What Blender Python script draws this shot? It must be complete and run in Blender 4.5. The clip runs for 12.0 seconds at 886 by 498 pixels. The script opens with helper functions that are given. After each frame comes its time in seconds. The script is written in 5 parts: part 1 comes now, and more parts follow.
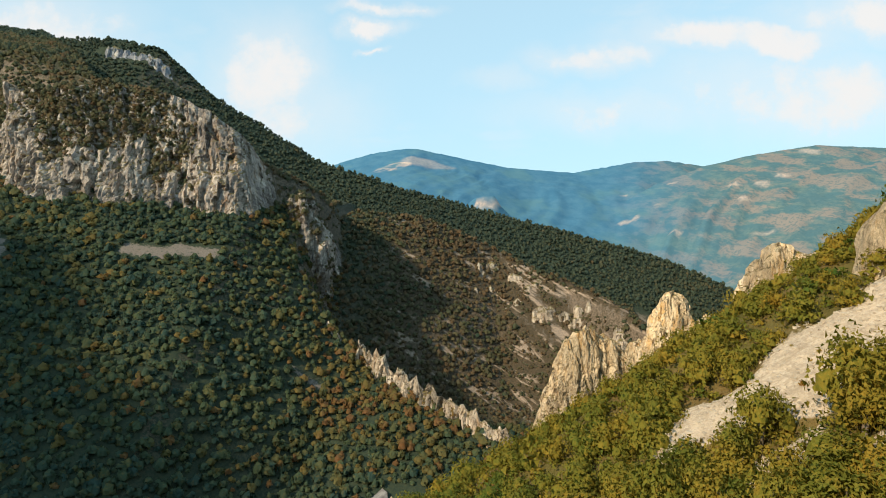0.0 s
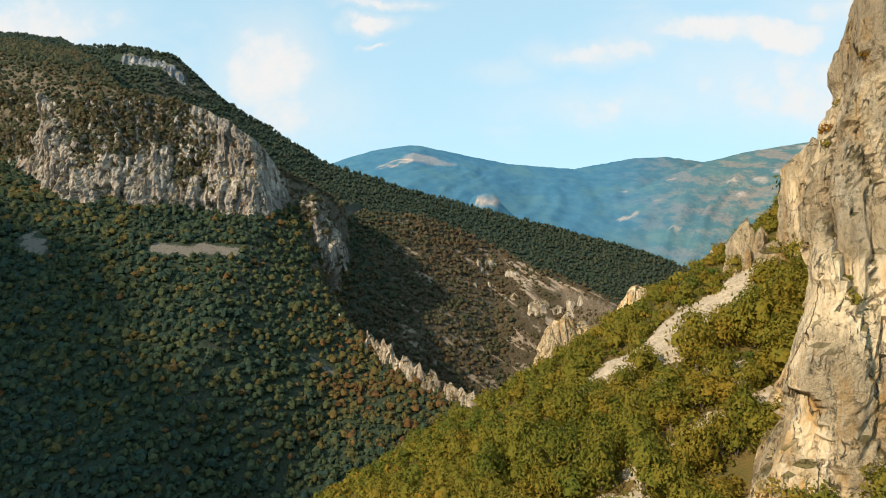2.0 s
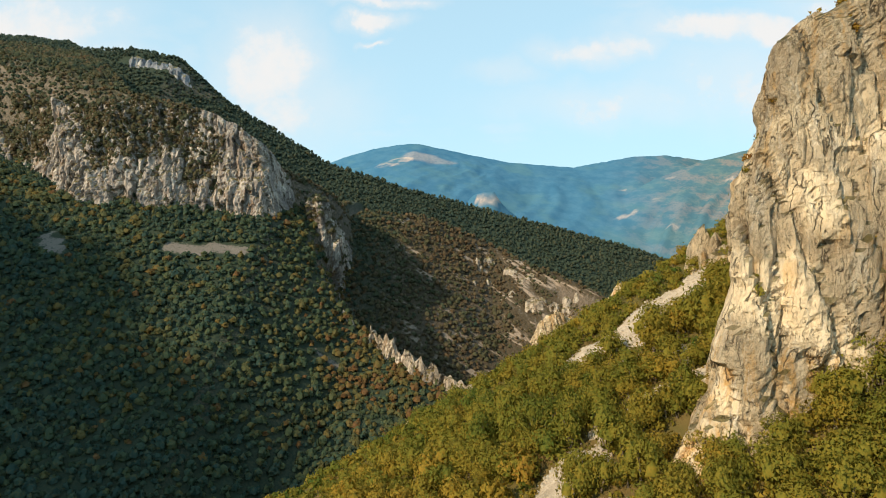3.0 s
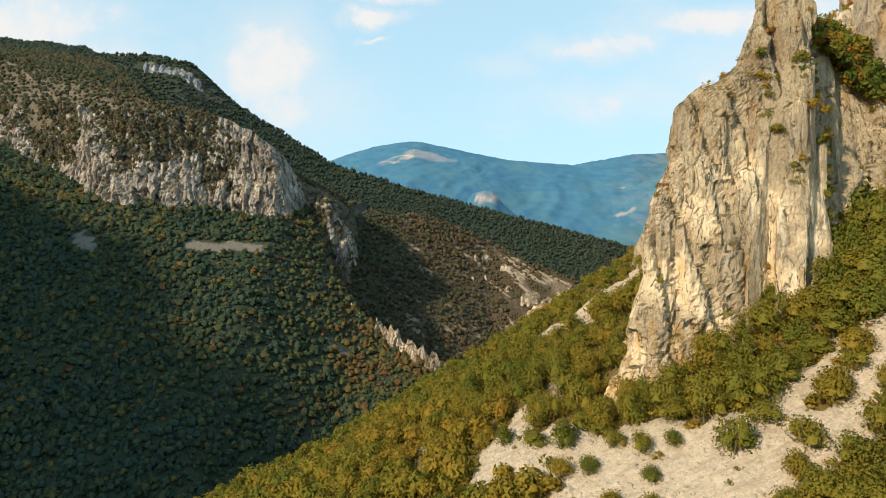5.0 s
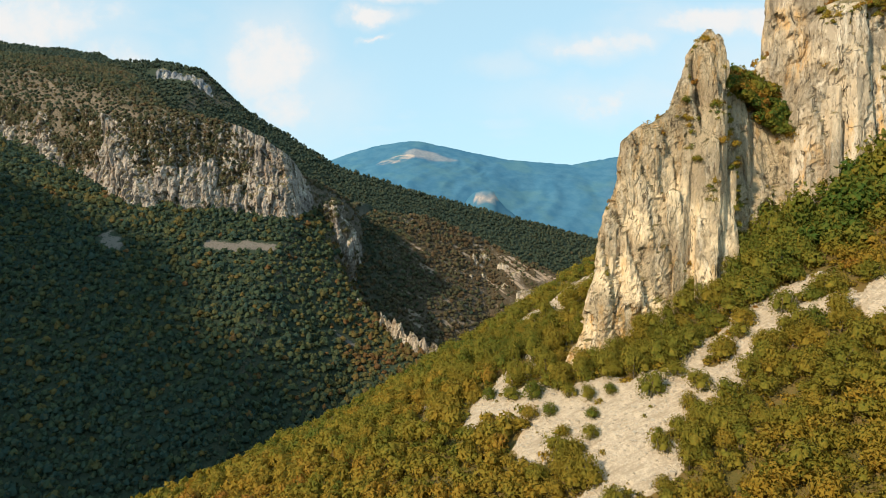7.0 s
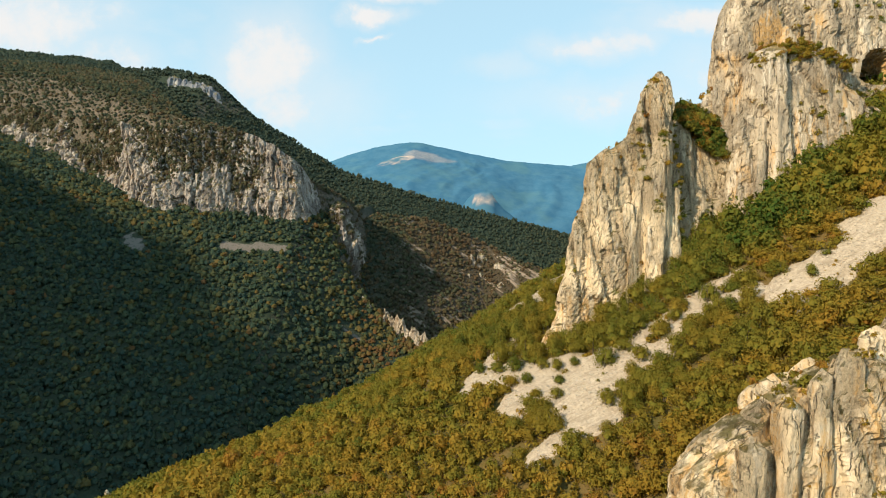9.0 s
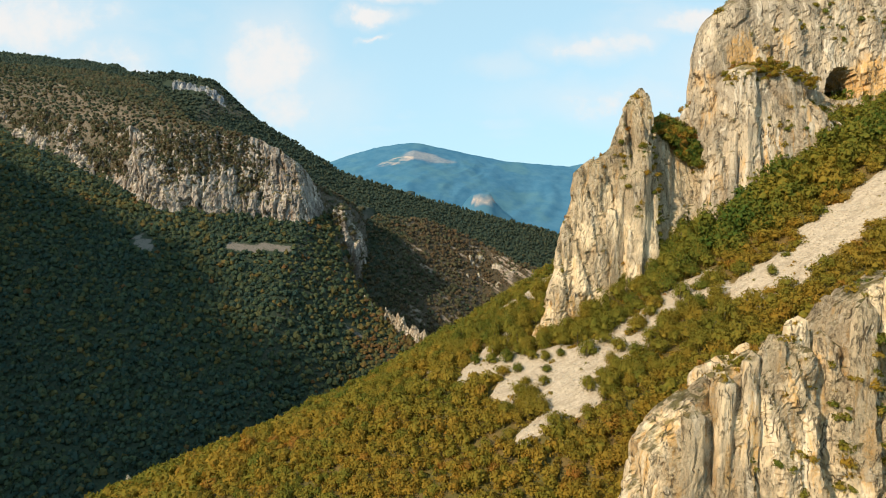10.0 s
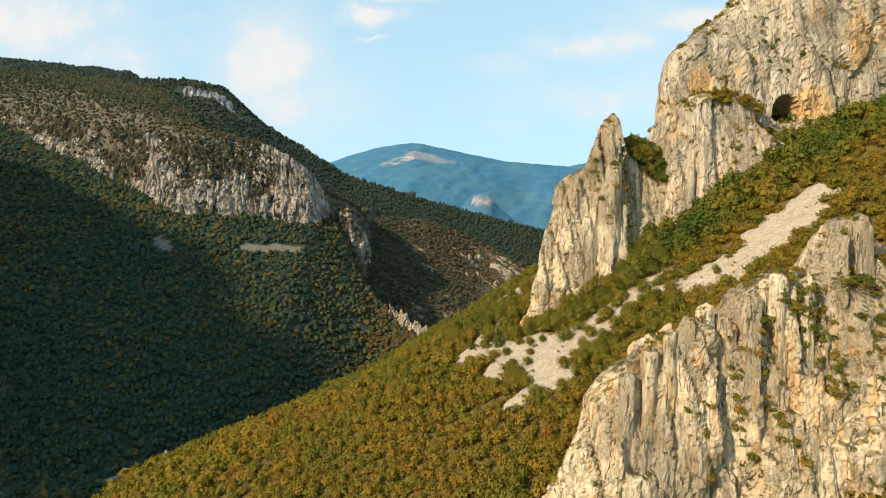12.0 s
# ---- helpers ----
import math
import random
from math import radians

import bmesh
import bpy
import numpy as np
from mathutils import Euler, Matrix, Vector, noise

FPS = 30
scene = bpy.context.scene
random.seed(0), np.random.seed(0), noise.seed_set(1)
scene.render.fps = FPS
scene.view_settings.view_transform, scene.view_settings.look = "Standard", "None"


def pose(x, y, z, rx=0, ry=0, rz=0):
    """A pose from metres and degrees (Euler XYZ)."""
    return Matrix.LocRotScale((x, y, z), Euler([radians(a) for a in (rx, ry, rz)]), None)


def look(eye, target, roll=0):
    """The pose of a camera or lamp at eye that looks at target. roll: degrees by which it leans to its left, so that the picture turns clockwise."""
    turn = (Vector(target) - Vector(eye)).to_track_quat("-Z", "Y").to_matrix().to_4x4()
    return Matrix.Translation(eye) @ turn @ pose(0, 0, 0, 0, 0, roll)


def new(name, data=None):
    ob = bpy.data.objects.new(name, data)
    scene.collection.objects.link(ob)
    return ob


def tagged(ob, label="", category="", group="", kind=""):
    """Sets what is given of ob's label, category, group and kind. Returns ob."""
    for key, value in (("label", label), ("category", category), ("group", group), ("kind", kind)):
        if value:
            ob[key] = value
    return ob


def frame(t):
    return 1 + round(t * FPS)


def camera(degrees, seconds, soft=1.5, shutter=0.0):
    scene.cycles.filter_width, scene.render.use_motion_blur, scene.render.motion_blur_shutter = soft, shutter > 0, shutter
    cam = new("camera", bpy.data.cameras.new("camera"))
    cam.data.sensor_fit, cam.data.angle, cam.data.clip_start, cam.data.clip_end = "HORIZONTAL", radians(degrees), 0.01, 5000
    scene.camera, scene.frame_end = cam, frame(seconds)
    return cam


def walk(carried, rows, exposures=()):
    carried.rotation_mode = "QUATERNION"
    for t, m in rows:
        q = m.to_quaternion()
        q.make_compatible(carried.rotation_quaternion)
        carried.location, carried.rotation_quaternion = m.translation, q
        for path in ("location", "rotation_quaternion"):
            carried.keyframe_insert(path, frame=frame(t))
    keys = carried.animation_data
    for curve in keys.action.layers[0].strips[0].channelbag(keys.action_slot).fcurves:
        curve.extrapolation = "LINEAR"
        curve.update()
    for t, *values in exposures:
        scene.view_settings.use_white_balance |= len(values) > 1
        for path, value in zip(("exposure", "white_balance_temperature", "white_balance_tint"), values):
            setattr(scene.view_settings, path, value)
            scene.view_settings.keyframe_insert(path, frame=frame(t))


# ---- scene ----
cam = camera(75.0, 12.0, soft=1.0)
METRES, EYE, TILT, LEAN, TURN = 150.0, 150.0, 0.0, 0.0, 0.0
ROWS = [
    (0.0, 0.0, 0.0, 0.0, 0.0, 0.0, -0.0),
    (0.5, 0.0009, -0.0399, 0.0022, 0.06, -0.13, 0.07),
    (1.0, 0.0016, -0.0808, 0.0046, 0.1, -0.23, 0.1),
    (1.5, 0.0021, -0.1223, 0.0073, 0.13, -0.34, 0.11),
    (2.0, 0.0025, -0.1637, 0.0099, 0.16, -0.45, 0.1),
    (2.5, 0.0025, -0.206, 0.0127, 0.16, -0.56, 0.11),
    (3.0, 0.0029, -0.2477, 0.0146, 0.17, -0.65, 0.09),
    (5.0, 0.004, -0.4143, 0.021, 0.21, -0.98, 0.05),
    (5.5, 0.004, -0.4559, 0.0225, 0.2, -0.99, 0.04),
    (6.0, 0.0047, -0.4978, 0.0239, 0.19, -1.05, -0.0),
    (6.5, 0.0048, -0.5398, 0.0255, 0.2, -1.06, -0.02),
    (7.0, 0.0052, -0.5814, 0.0267, 0.2, -1.11, -0.05),
    (9.0, 0.0058, -0.7484, 0.0326, 0.14, -1.09, -0.07),
    (9.5, 0.0063, -0.7899, 0.0344, 0.08, -1.08, -0.07),
    (10.0, 0.0067, -0.8319, 0.0371, 0.08, -1.09, -0.1),
    (10.5, 0.0068, -0.8735, 0.0398, 0.08, -1.09, -0.09),
    (11.0, 0.0064, -0.9153, 0.0421, 0.1, -1.2, -0.07),
    (11.5, 0.0063, -0.9571, 0.044, 0.14, -1.22, -0.1),
    (12.0, 0.0065, -0.9988, 0.0463, 0.12, -1.18, -0.08),
]
walk(cam, [(t, pose(0, 0, EYE, TILT, LEAN, TURN) @ pose(METRES * x, METRES * y, METRES * z, 90 + pitch, roll, yaw)) for t, x, y, z, yaw, pitch, roll in ROWS])

# ---- light ----
SUN_TO = Vector((-0.66, -0.54, 0.52)).normalized()
SUN_EL, SUN_AZ = math.asin(SUN_TO.z), math.atan2(SUN_TO.x, SUN_TO.y)
scene.view_settings.exposure = 0.45
sun = new("sun", bpy.data.lights.new("sun", "SUN"))
sun.data.energy, sun.data.angle, sun.data.color = 4.0, radians(2.0), (1.0, 0.80, 0.55)
sun.matrix_basis = look(SUN_TO * 300, (0, 0, 0))


class Nodes:
    """A small builder for node trees."""

    def __init__(self, tree):
        self.tree = tree
        tree.nodes.clear()

    def add(self, kind, props=None, **inputs):
        n = self.tree.nodes.new(kind)
        for k, v in (props or {}).items():
            setattr(n, k, v)
        for k, v in inputs.items():
            self.put(n, k, v)
        return n

    def put(self, n, key, v):
        key = key.replace("_", " ")
        sock = n.inputs[int(key[1:])] if key[0] == "i" and key[1:].isdigit() else n.inputs[key]
        if isinstance(v, bpy.types.NodeSocket):
            self.tree.links.new(v, sock)
        else:
            sock.default_value = v

    def math(self, op, a, b=0.0, clamp=False):
        return self.add("ShaderNodeMath", {"operation": op, "use_clamp": clamp}, i0=a, i1=b).outputs[0]

    def vec(self, op, a, b=(0, 0, 0)):
        return self.add("ShaderNodeVectorMath", {"operation": op}, i0=a, i1=b).outputs[0]

    def noise(self, vector, scale, detail=4.0, rough=0.55, distort=0.0):
        return self.add("ShaderNodeTexNoise", None, Vector=vector, Scale=scale, Detail=detail, Roughness=rough, Distortion=distort).outputs[0]

    def ramp(self, v, a, b, lo=0.0, hi=1.0, smooth=True):
        return self.add("ShaderNodeMapRange", {"interpolation_type": "SMOOTHSTEP" if smooth else "LINEAR"}, i0=v, i1=a, i2=b, i3=lo, i4=hi).outputs[0]

    def mix(self, f, a, b, mode="MIX"):
        n = self.add("ShaderNodeMix", {"data_type": "RGBA", "blend_type": mode})
        self.put(n, "i0", f)
        self.put(n, "i6", a)
        self.put(n, "i7", b)
        return n.outputs[2]


def rgb(r, g, b):
    return (r, g, b, 1.0)


world = bpy.data.worlds.new("sky")
scene.world = world
world.use_nodes = True
w = Nodes(world.node_tree)
sky = w.add("ShaderNodeTexSky", {"sky_type": "NISHITA", "sun_disc": False, "sun_elevation": SUN_EL, "sun_rotation": SUN_AZ, "air_density": 1.0, "dust_density": 0.6, "ozone_density": 1.5})
way = w.add("ShaderNodeTexCoord").outputs["Generated"]
parts = w.add("ShaderNodeSeparateXYZ", None, i0=way)
ahead = w.math("MAXIMUM", parts.outputs[1], 0.05)
U, V = w.math("DIVIDE", parts.outputs[0], ahead), w.math("DIVIDE", parts.outputs[2], ahead)
flat = w.add("ShaderNodeCombineXYZ", None, i0=U, i1=V, i2=0.0).outputs[0]
warp = w.add("ShaderNodeTexNoise", None, Vector=flat, Scale=7.0, Detail=5.0, Roughness=0.6).outputs[1]
bent = w.vec("ADD", flat, w.vec("MULTIPLY", w.vec("SUBTRACT", warp, (0.5, 0.5, 0.5)), (0.16, 0.10, 0.0)))
# the clouds of this evening: middle, half width, half height, density
CLOUDS = [(-0.30, 0.31, 0.12, 0.12, 0.9), (-0.26, 0.24, 0.15, 0.10, 0.6), (-0.72, 0.38, 0.20, 0.10, 0.9), (-0.60, 0.31, 0.14, 0.06, 0.7),
          (-0.115, 0.387, 0.062, 0.024, 1.0), (-0.10, 0.425, 0.10, 0.016, 0.8), (-0.115, 0.345, 0.024, 0.007, 0.8), (0.10, 0.30, 0.08, 0.03, 0.5),
          (0.27, 0.335, 0.14, 0.032, 0.8), (0.52, 0.365, 0.26, 0.04, 0.95), (0.78, 0.40, 0.26, 0.05, 0.9), (0.66, 0.27, 0.36, 0.10, 0.8), (0.30, 0.24, 0.24, 0.05, 0.6)]
cover = 0.0
for cu, cv, su, sv, dense in CLOUDS:
    away = w.vec("MULTIPLY", w.vec("SUBTRACT", bent, (cu, cv, 0)), (1 / su, 1 / sv, 0))
    d = w.add("ShaderNodeVectorMath", {"operation": "LENGTH"}, i0=away).outputs[1]
    cover = w.math("MAXIMUM", cover, w.ramp(d, 1.35, 0.15, 0.0, dense))
wisps = w.ramp(w.noise(w.vec("MULTIPLY", way, (1.6, 1.6, 5.0)), 1.7, 6.0, 0.6), 0.50, 0.75, 0.0, 0.35)
soft = w.math("MULTIPLY", cover, 0.62)
cover = w.ramp(w.math("ADD", cover, w.math("MULTIPLY", w.math("SUBTRACT", w.noise(flat, 8.0, 8.0, 0.62), 0.5), 1.3)), 0.30, 0.95, 0.0, 0.95)
puffs = w.ramp(w.noise(flat, 16.0, 6.0, 0.62), 0.25, 0.6, 0.8, 1.0)
cover = w.math("MULTIPLY", w.math("MAXIMUM", w.math("MAXIMUM", cover, soft), wisps), puffs)
low = w.ramp(parts.outputs[2], 0.62, 0.04, 0.66, 0.85)
SKY_GAIN = 0.13
blue = w.mix(1.0, sky.outputs[0], rgb(0.72, 1.16, 1.12), "MULTIPLY")
hazy = w.mix(low, blue, rgb(3.45, 4.88, 5.6))
cloudy = w.mix(cover, hazy, rgb(5.15, 5.05, 4.95))
back = w.add("ShaderNodeBackground", None, Color=cloudy, Strength=SKY_GAIN)
w.add("ShaderNodeOutputWorld", None, Surface=back.outputs[0])


# ---- noise on arrays ----
def hashed(i, j, k, seed):
    h = (i * 374761393 + j * 668265263 + k * 2147483647 + seed * 974711) & 0xFFFFFFFF
    h = ((h ^ (h >> 13)) * 1274126177) & 0xFFFFFFFF
    h = ((h ^ (h >> 16)) * 2246822519) & 0xFFFFFFFF
    return ((h ^ (h >> 15)) & 0xFFFF) / 32767.5 - 1.0


def vnoise(x, y, z, seed=0):
    """Smooth value noise, -1 to 1."""
    x, y, z = np.broadcast_arrays(np.asarray(x, float), np.asarray(y, float), np.asarray(z, float))
    i, j, k = np.floor(x).astype(np.int64), np.floor(y).astype(np.int64), np.floor(z).astype(np.int64)
    fx, fy, fz = x - i, y - j, z - k
    fx, fy, fz = fx * fx * (3 - 2 * fx), fy * fy * (3 - 2 * fy), fz * fz * (3 - 2 * fz)
    out = 0.0
    for a in (0, 1):
        for b in (0, 1):
            for c in (0, 1):
                wgt = (fx if a else 1 - fx) * (fy if b else 1 - fy) * (fz if c else 1 - fz)
                out = out + wgt * hashed(i + a, j + b, k + c, seed)
    return out


def fbm(x, y, z, octaves=4, seed=0, gain=0.5):
    s, amp, tot = 0.0, 1.0, 0.0
    for o in range(octaves):
        s = s + amp * vnoise(x * 2 ** o, y * 2 ** o, z * 2 ** o, seed + o)
        tot += amp
        amp *= gain
    return s / tot


def ridged(x, y, z, octaves=3, seed=0):
    s, amp, tot = 0.0, 1.0, 0.0
    for o in range(octaves):
        s = s + amp * (1 - 2 * np.abs(vnoise(x * 2 ** o, y * 2 ** o, z * 2 ** o, seed + o)))
        tot += amp
        amp *= 0.5
    return s / tot


def step(v, a, b):
    q = np.clip((v - a) / (b - a), 0, 1)
    return q * q * (3 - 2 * q)


# ---- the lie of the land ----
def right_slope(x, y):
    xc, yc = np.clip(x, -60, 110), np.clip(y, -60, 58)
    z = 114.7 + 0.438 * xc + 0.285 * yc + 0.0026 * xc * yc + 0.00116 * xc ** 2 - 0.00146 * yc ** 2
    z = z + (x - xc) * np.where(x > 0, 0.65, 0.43) - 0.5 * np.maximum(-104 - x, 0)
    z = z - 0.33 * np.clip(x - 100, 0, 60) * step(y, 4, 20) + 0.5 * step(-x, 35, 60)
    return z + np.where(y > 58, -0.55 * (y - 58), (y - yc) * 0.42)


CLIFF_X = [-460, -380, -273, -195, -145, -101, -86, -72, -60]
CLIFF_Y = [400, 372, 318, 276, 278, 278, 302, 328, 345]


def cliff_line(x):
    return np.interp(x, CLIFF_X, CLIFF_Y)


def left_hill(x, y):
    behind = np.maximum(y - (268 - 0.68 * (x + 55)), 0) * step(x, -78, -58)
    drop = np.clip(0.75 * (x + 98), 0, 36) + 0.35 * np.maximum(x + 50, 0)
    under = -45 + 0.74 * y - 0.15 * np.minimum(x + 90, 0) - drop - 1.7 * behind
    yc = cliff_line(x)
    foot = -45 + 0.74 * yc - 0.15 * np.minimum(x + 90, 0) - drop
    foot = np.minimum(foot, 172 + 0.40 * np.maximum(-x - 195, 0))
    under = np.minimum(under, foot + 0.1 * (y - yc))
    crest = np.interp(x, [-378, -195, -140, -100, -70], [545, 322, 302, 302, 345])
    yt = np.minimum(y, crest)
    top = 240 + 0.35 * (yt - 289) - 0.11 * (x + 169) - 0.5 * np.maximum(x + 165, 0) - 0.6 * np.maximum(x + 95, 0) - 0.5 * np.maximum(y - crest, 0)
    top = top - 9 * np.exp(-((x + 192) / 38) ** 2)
    rise = 0.5 * step(y, yc + 1, yc + 20) + 0.5 * step(y, yc + 8, yc + 46)
    return under + (np.maximum(top, under) - under) * rise * step(-x, 56, 66)


def rib(x, y):
    zr, yr = 82 - 0.364 * (x - 11), 222 - 0.68 * (x - 11)
    zr = np.where(x < -55, 106 - 1.2 * (-55 - x), zr)
    return zr - 0.55 * np.maximum(yr - y, 0) - 1.0 * np.maximum(y - yr, 0)


def crest_form(x, y, xs, ys, zs, front, rear):
    yc, zc = np.interp(x, xs, ys), np.interp(x, xs, zs)
    zc = zc - 1.2 * np.maximum(xs[0] - x, 0) - 0.9 * np.maximum(x - xs[-1], 0)
    return zc - front * np.maximum(yc - y, 0) - rear * np.maximum(y - yc, 0)


SPUR = ([-75, -60, -14, 35, 82, 108, 116], [370, 392, 410, 420, 390, 350, 320], [166, 176, 172, 151, 130, 117, 106])
RIDGE = ([-240, -230, -168, -113, -40, 87, 204, 268, 340], [516, 516, 516, 516, 520, 540, 560, 560, 555], [300, 300, 263, 229, 205, 173, 144, 117, 81])
MESA = ([-430, -345, -295, -252, -240], [525, 518, 515, 514, 513], [340, 338, 337, 328, 316])


def land(x, y):
    n = 2.2 * fbm(x / 34, y / 34, 0.3, 4, 11) + 0.7 * fbm(x / 7, y / 7, 0.7, 3, 12)
    right = right_slope(x, y) + 0.45 * n - 0.6 - 0.9 * (1 - bareness(x, y))
    far_n = 3.0 * fbm(x / 60, y / 60, 0.5, 4, 14) + 2.5 * ridged(x / 55, y / 120, 0.2, 3, 15)
    hill = left_hill(x, y) + n + 0.6 * far_n
    z = np.maximum(np.maximum(right, hill), rib(x, y) + 0.8 * n)
    z = np.maximum(z, crest_form(x, y, *SPUR, 1.0, 0.8) + n + far_n * step(np.interp(x, SPUR[0], SPUR[1]) - y, 3, 30))
    z = np.maximum(z, crest_form(x, y, *RIDGE, 0.6, 0.6) + 0.6 * n)
    z = np.maximum(z, crest_form(x, y, *MESA, 1.0, 0.1) + 0.3 * n)
    # unseen western mountain, added so that its shadow falls on the left hillside
    west = crest_form(x, y, [-640, -560, -470, -430, -428], [-60, -60, -60, -60, -60], [256, 326, 368, 362, 358], 0.0, 0.0)
    west = west - 0.35 * np.maximum(np.abs(y + 60) - 70, 0) - np.maximum(x + 428, 0) * 0.2 + 2.5 * n + 16 * fbm(x / 50, y / 50, 0.8, 3, 16)
    z = np.maximum(z, west)
    floor = 42 + 0.05 * np.maximum(y, 0) + 1.0 * n
    return np.maximum(z, floor - 0.16 * np.maximum(y - 600, 0) - 0.02 * np.maximum(np.hypot(x, y) - 700, 0))


# scree and bare ground: from, to, half width
SCREE = [(20.5, 46.6, 33, 44.4, 2.9), (30, 46.8, 40, 47, 3.1), (28, 42.5, 33, 41.5, 1.6), (19, 28.5, 30, 29, 2.0), (6, 16, 15, 25.5, 2.6), (10, 19, 22, 9, 4.2), (16, 4, 33, 0, 4.6), (17, -12, 27, -9, 1.8),
         (25, -3, 29, -10, 4.0), (36, 3, 47, 6.5, 1.8), (52, 6, 60, 0, 2.3), (66, -5, 98, -1, 4.4), (82, 0, 98, 1, 4.0), (33, 0.5, 42, -1.5, 3.4), (43, -1, 50, 3.0, 2.4), (47, 6.5, 60, 6, 1.8), (20, 10, 32, 5, 3.0), (-7, 29, -2, 29, 1.0), (27, 38, 30, 33, 0.8), (22, 40, 28, 39, 0.6)]
SCREE_FAR = [(-138, 252, -104, 258, 5.0), (-196, 246, -188, 242, 5.0), (-60, 236, -52, 236, 3.0), (41, 414, 47, 398, 1.6), (57, 392, 73, 358, 3.2), (77, 384, 107, 344, 3.4), (47, 374, 71, 354, 2.6), (88, 386, 106, 364, 2.6), (66, 392, 84, 366, 1.4)]


def bareness(x, y):
    x, y = np.broadcast_arrays(np.asarray(x, float), np.asarray(y, float))
    d = np.full(x.shape, 1e3)
    e = d.copy()
    for k, (ax, ay, bx, by, r) in enumerate(SCREE + SCREE_FAR):
        q = np.clip(((x - ax) * (bx - ax) + (y - ay) * (by - ay)) / ((bx - ax) ** 2 + (by - ay) ** 2), 0, 1)
        far = np.hypot(x - ax - q * (bx - ax), y - ay - q * (by - ay)) - r
        d, e = (np.minimum(d, far), e) if k < len(SCREE) else (d, np.minimum(e, far))
    return 0.53 * step(-(e + 2.0 * fbm(x / 7, y / 7, 0.4, 3, 22)), -0.8, 0.8) + step(-(d + 2.6 * fbm(x / 3.5, y / 3.5, 0.1, 4, 21)), -1.1, 1.1)


# ---- materials ----
def material(name):
    m = bpy.data.materials.new(name)
    m.use_nodes = True
    n = Nodes(m.node_tree)
    where = n.add("ShaderNodeNewGeometry")
    return m, n, where.outputs["Position"], where


def finish(n, colour, rough=0.9, bump=None, strength=0.5, distance=0.3, spec=0.2, through_light=None):
    extra = {}
    if bump is not None:
        extra["Normal"] = n.add("ShaderNodeBump", None, Strength=strength, Distance=distance, Height=bump).outputs[0]
    b = n.add("ShaderNodeBsdfPrincipled", None, Base_Color=colour, Roughness=rough, **extra)
    b.inputs["Specular IOR Level"].default_value = spec
    out = b.outputs[0]
    if through_light is not None:
        t = n.add("ShaderNodeBsdfTranslucent", None, Color=colour)
        out = n.add("ShaderNodeMixShader", None, i0=through_light, i1=out, i2=t.outputs[0]).outputs[0]
    n.add("ShaderNodeOutputMaterial", None, Surface=out)


